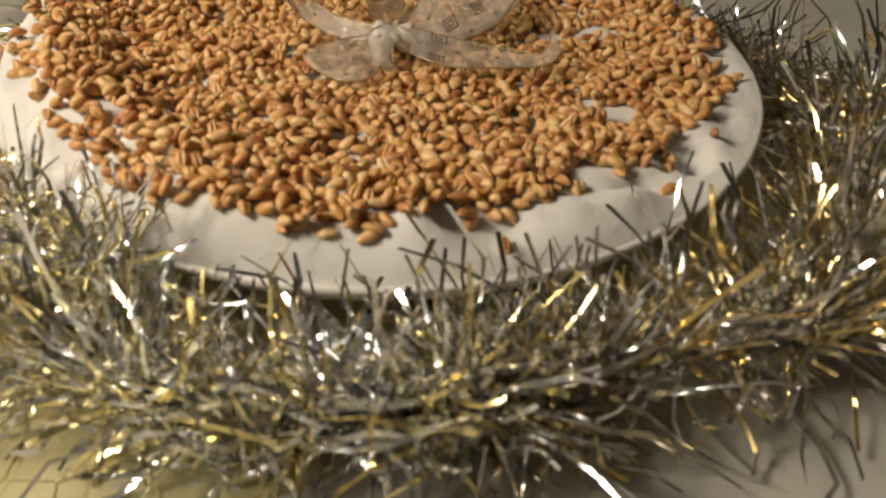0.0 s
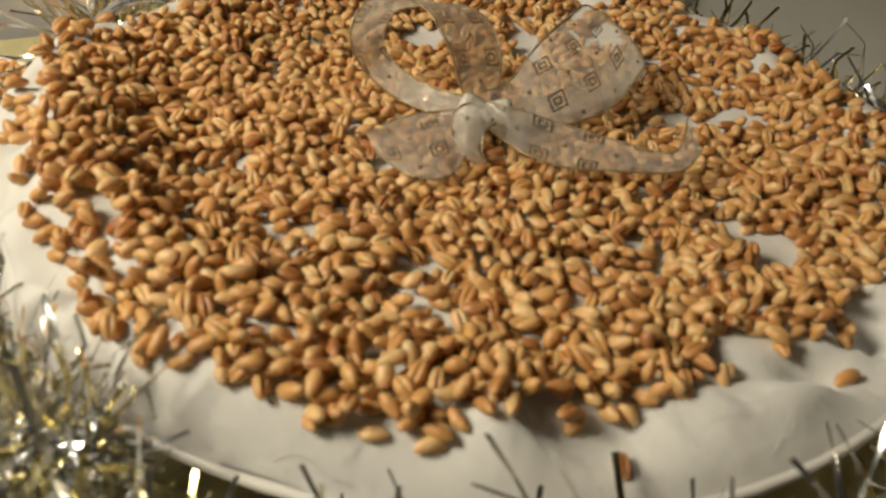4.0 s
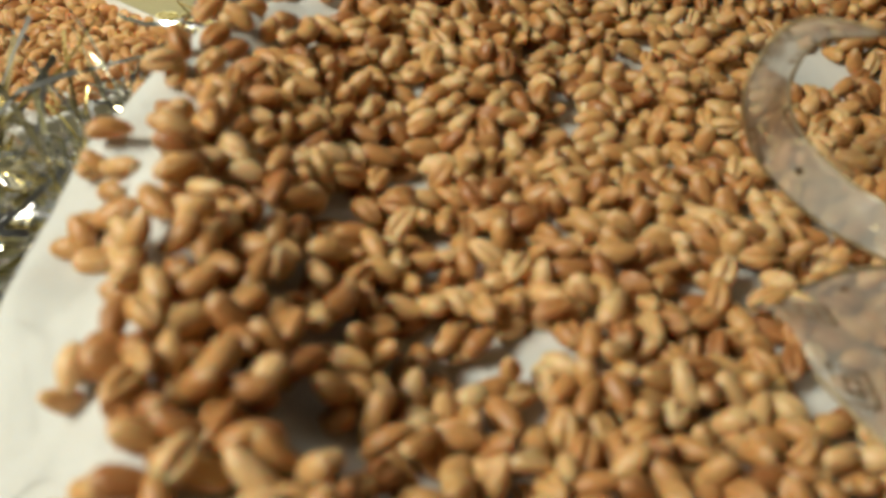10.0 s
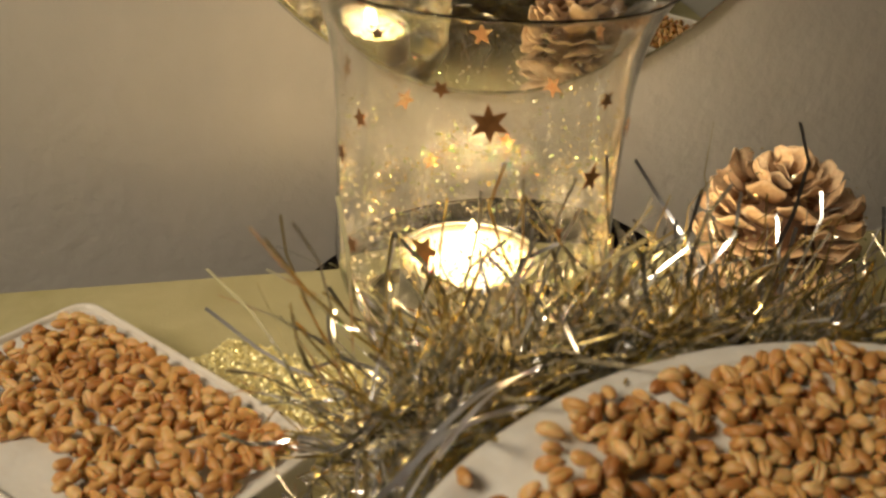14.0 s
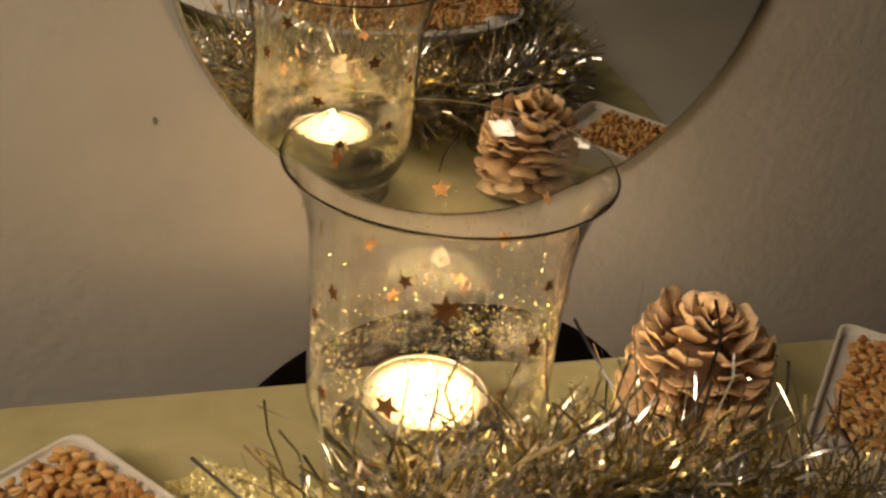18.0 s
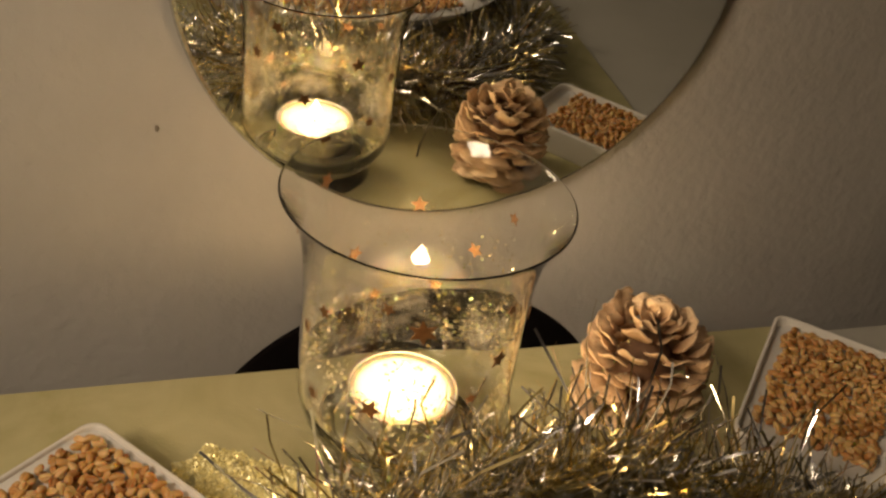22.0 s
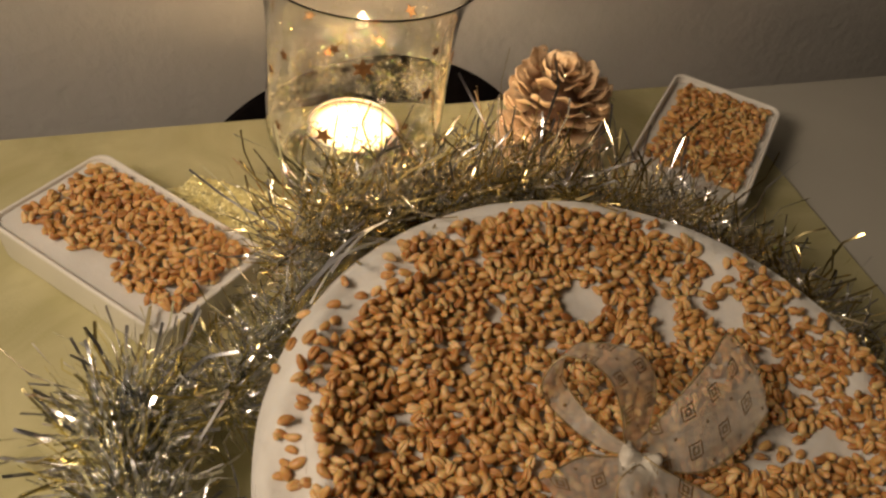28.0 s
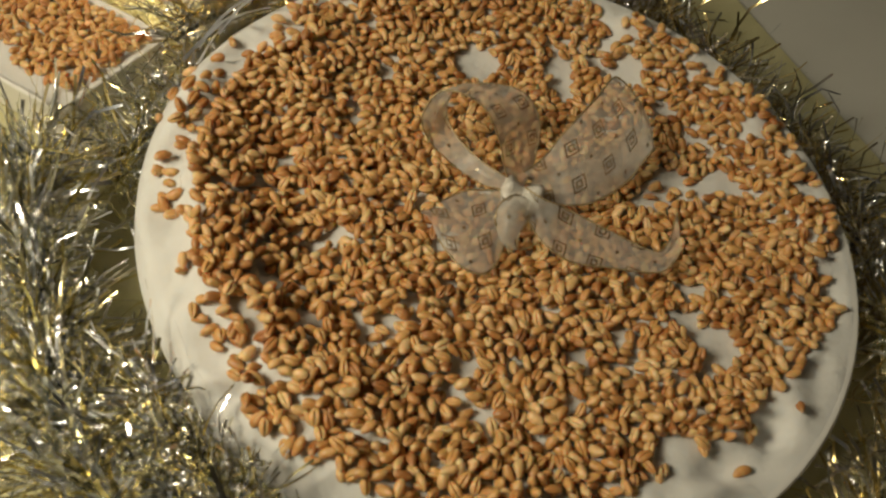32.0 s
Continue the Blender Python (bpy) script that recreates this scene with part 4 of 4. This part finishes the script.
# one loop: a narrow band leaves the knot along the wheat, rises and comes back as a broad panel
ribbon("loop", [(1.58, 3.86, 0.57), (1.49, 3.94, 0.55), (1.39, 4.06, 0.58), (1.30, 4.14, 0.67), (1.27, 4.16, 0.80), (1.36, 4.18, 0.90), (1.49, 4.07, 0.89), (1.54, 3.96, 0.79), (1.57, 3.89, 0.64), (1.60, 3.85, 0.58)],
       [(1.60, 3.88, 0.61), (1.54, 3.94, 0.62), (1.47, 4.07, 0.63), (1.42, 4.21, 0.68), (1.44, 4.29, 0.75), (1.52, 4.30, 0.81), (1.73, 4.20, 0.82), (1.80, 4.10, 0.72), (1.75, 3.98, 0.60), (1.66, 3.87, 0.57)], cloth=MAT_BAND)
# the other: a wide flattened loop with a pointed corner, top sheet and the sheet under it
ribbon("loop", [(1.66, 3.90, 0.62), (1.78, 3.97, 0.61), (1.94, 4.05, 0.71), (2.10, 4.15, 0.75), (2.26, 4.26, 0.75), (2.34, 4.10, 0.65), (2.18, 4.04, 0.58), (1.94, 3.95, 0.55), (1.68, 3.88, 0.56)],
       [(1.67, 3.82, 0.58), (1.76, 3.76, 0.54), (1.92, 3.73, 0.53), (2.12, 3.79, 0.55), (2.28, 3.88, 0.63), (2.30, 3.91, 0.58), (2.14, 3.87, 0.53), (1.92, 3.82, 0.52), (1.68, 3.82, 0.54)], bulge=-0.0015)
# tails
ribbon("tail", [(1.60, 3.86, 0.60), (1.53, 3.85, 0.59), (1.41, 3.89, 0.58), (1.28, 3.87, 0.57), (1.17, 3.83, 0.57)], [(1.58, 3.76, 0.57), (1.47, 3.60, 0.55), (1.33, 3.46, 0.55), (1.23, 3.52, 0.56), (1.19, 3.67, 0.57)], bulge=0.002)
ribbon("tail", [(1.63, 3.81, 0.62), (1.68, 3.73, 0.62), (1.82, 3.63, 0.58), (1.95, 3.51, 0.55), (2.10, 3.40, 0.53), (2.24, 3.54, 0.58)], [(1.60, 3.76, 0.57), (1.60, 3.56, 0.57), (1.69, 3.44, 0.54), (1.85, 3.38, 0.52), (2.06, 3.31, 0.51), (2.19, 3.38, 0.53)])
ribbon("tail", [(1.60, 3.78, 0.61), (1.53, 3.75, 0.65), (1.46, 3.71, 0.63), (1.44, 3.64, 0.57), (1.50, 3.61, 0.53)], [(1.61, 3.72, 0.57), (1.58, 3.64, 0.62), (1.52, 3.59, 0.61), (1.50, 3.55, 0.55), (1.57, 3.56, 0.53)], bulge=0.002)
bm = bmesh.new()
NK = 20
prev = None
for i in range(15):
    s = i / 14
    ring = []
    for k in range(NK):
        a = 2 * math.pi * k / NK
        rr = 0.0042 * (0.55 + 0.6 * abs(s - 0.5) * 2) * math.sqrt(max(0.02, 1 - (2 * s - 1) ** 6)) * (1 + 0.20 * math.sin(4 * a + 3 * s) + 0.10 * math.sin(9 * a + 5 * s))
        ring.append(bm.verts.new((0.013 * (s - 0.5), rr * math.cos(a) * 1.2, rr * math.sin(a))))
    if prev:
        for k in range(NK):
            bm.faces.new((prev[k], prev[(k + 1) % NK], ring[(k + 1) % NK], ring[k]))
    else:
        bm.faces.new(ring[::-1])
    prev = ring
bm.faces.new(prev)
kn = part("knot", bm, MAT_KNOT, bow)
kn.matrix_basis = pose(0, 0, 0, 0, -10, 150)
# ---- glitter print on the cloth, and a speck on the wall ----
rnd = random.Random(4)
pts = []
while len(pts) < 11500:
    # a tapering patch along the long side of the dish
    x, y = rnd.uniform(-0.05, 0.72), rnd.uniform(5.85, 6.64)
    off = (x - 0.365) * 0.799 + (y - 5.685) * 0.601
    if y > 6.53 and x < 0.04 + 0.8 * (y - 6.53):
        continue
    if off < 0.10 or off > 0.60 - 0.85 * max(0.0, y - 6.35) + 0.04 * lump(x, y, 9, 2.0) or rnd.random() < 0.25 + lump(x, y, 14, 6.0):
        continue
    pts.append((at(x, y, 0) + Vector((0, 0, 0.0006)), Vector((0, 0, 1))))
g = flakes("glitter_print", pts, 0.00055, rnd, None, "stuff")
MAT_PRINT, nt, b = nodes_of("gold glitter print")
nt.links.new(ramp(nt, nt.nodes.new("ShaderNodeNewGeometry").outputs["Random Per Island"], [(0.0, (0.90, 0.80, 0.34)), (1.0, (1.0, 0.95, 0.62))]), b.inputs["Base Color"])
b.inputs["Metallic"].default_value, b.inputs["Roughness"].default_value = 0.35, 0.35
g.data.materials[0] = MAT_PRINT
tagged(g, "gold glitter printed on the olive cloth", "glitter")
bm = bmesh.new()
bmesh.ops.create_icosphere(bm, subdivisions=2, radius=0.0010)
MAT_SPECK = surface("dull grey speck", (0.16, 0.14, 0.12), (0.22, 0.20, 0.17), 0.8, 300)
sp = link("wall_speck", bm, MAT_SPECK)
sp.matrix_world = Matrix.Translation(at(-0.02, 7.945, 1.08)) @ Matrix.Diagonal((0.8, 0.4, 1.4, 1))
tagged(sp, "small dark speck on the plaster wall", "speck")
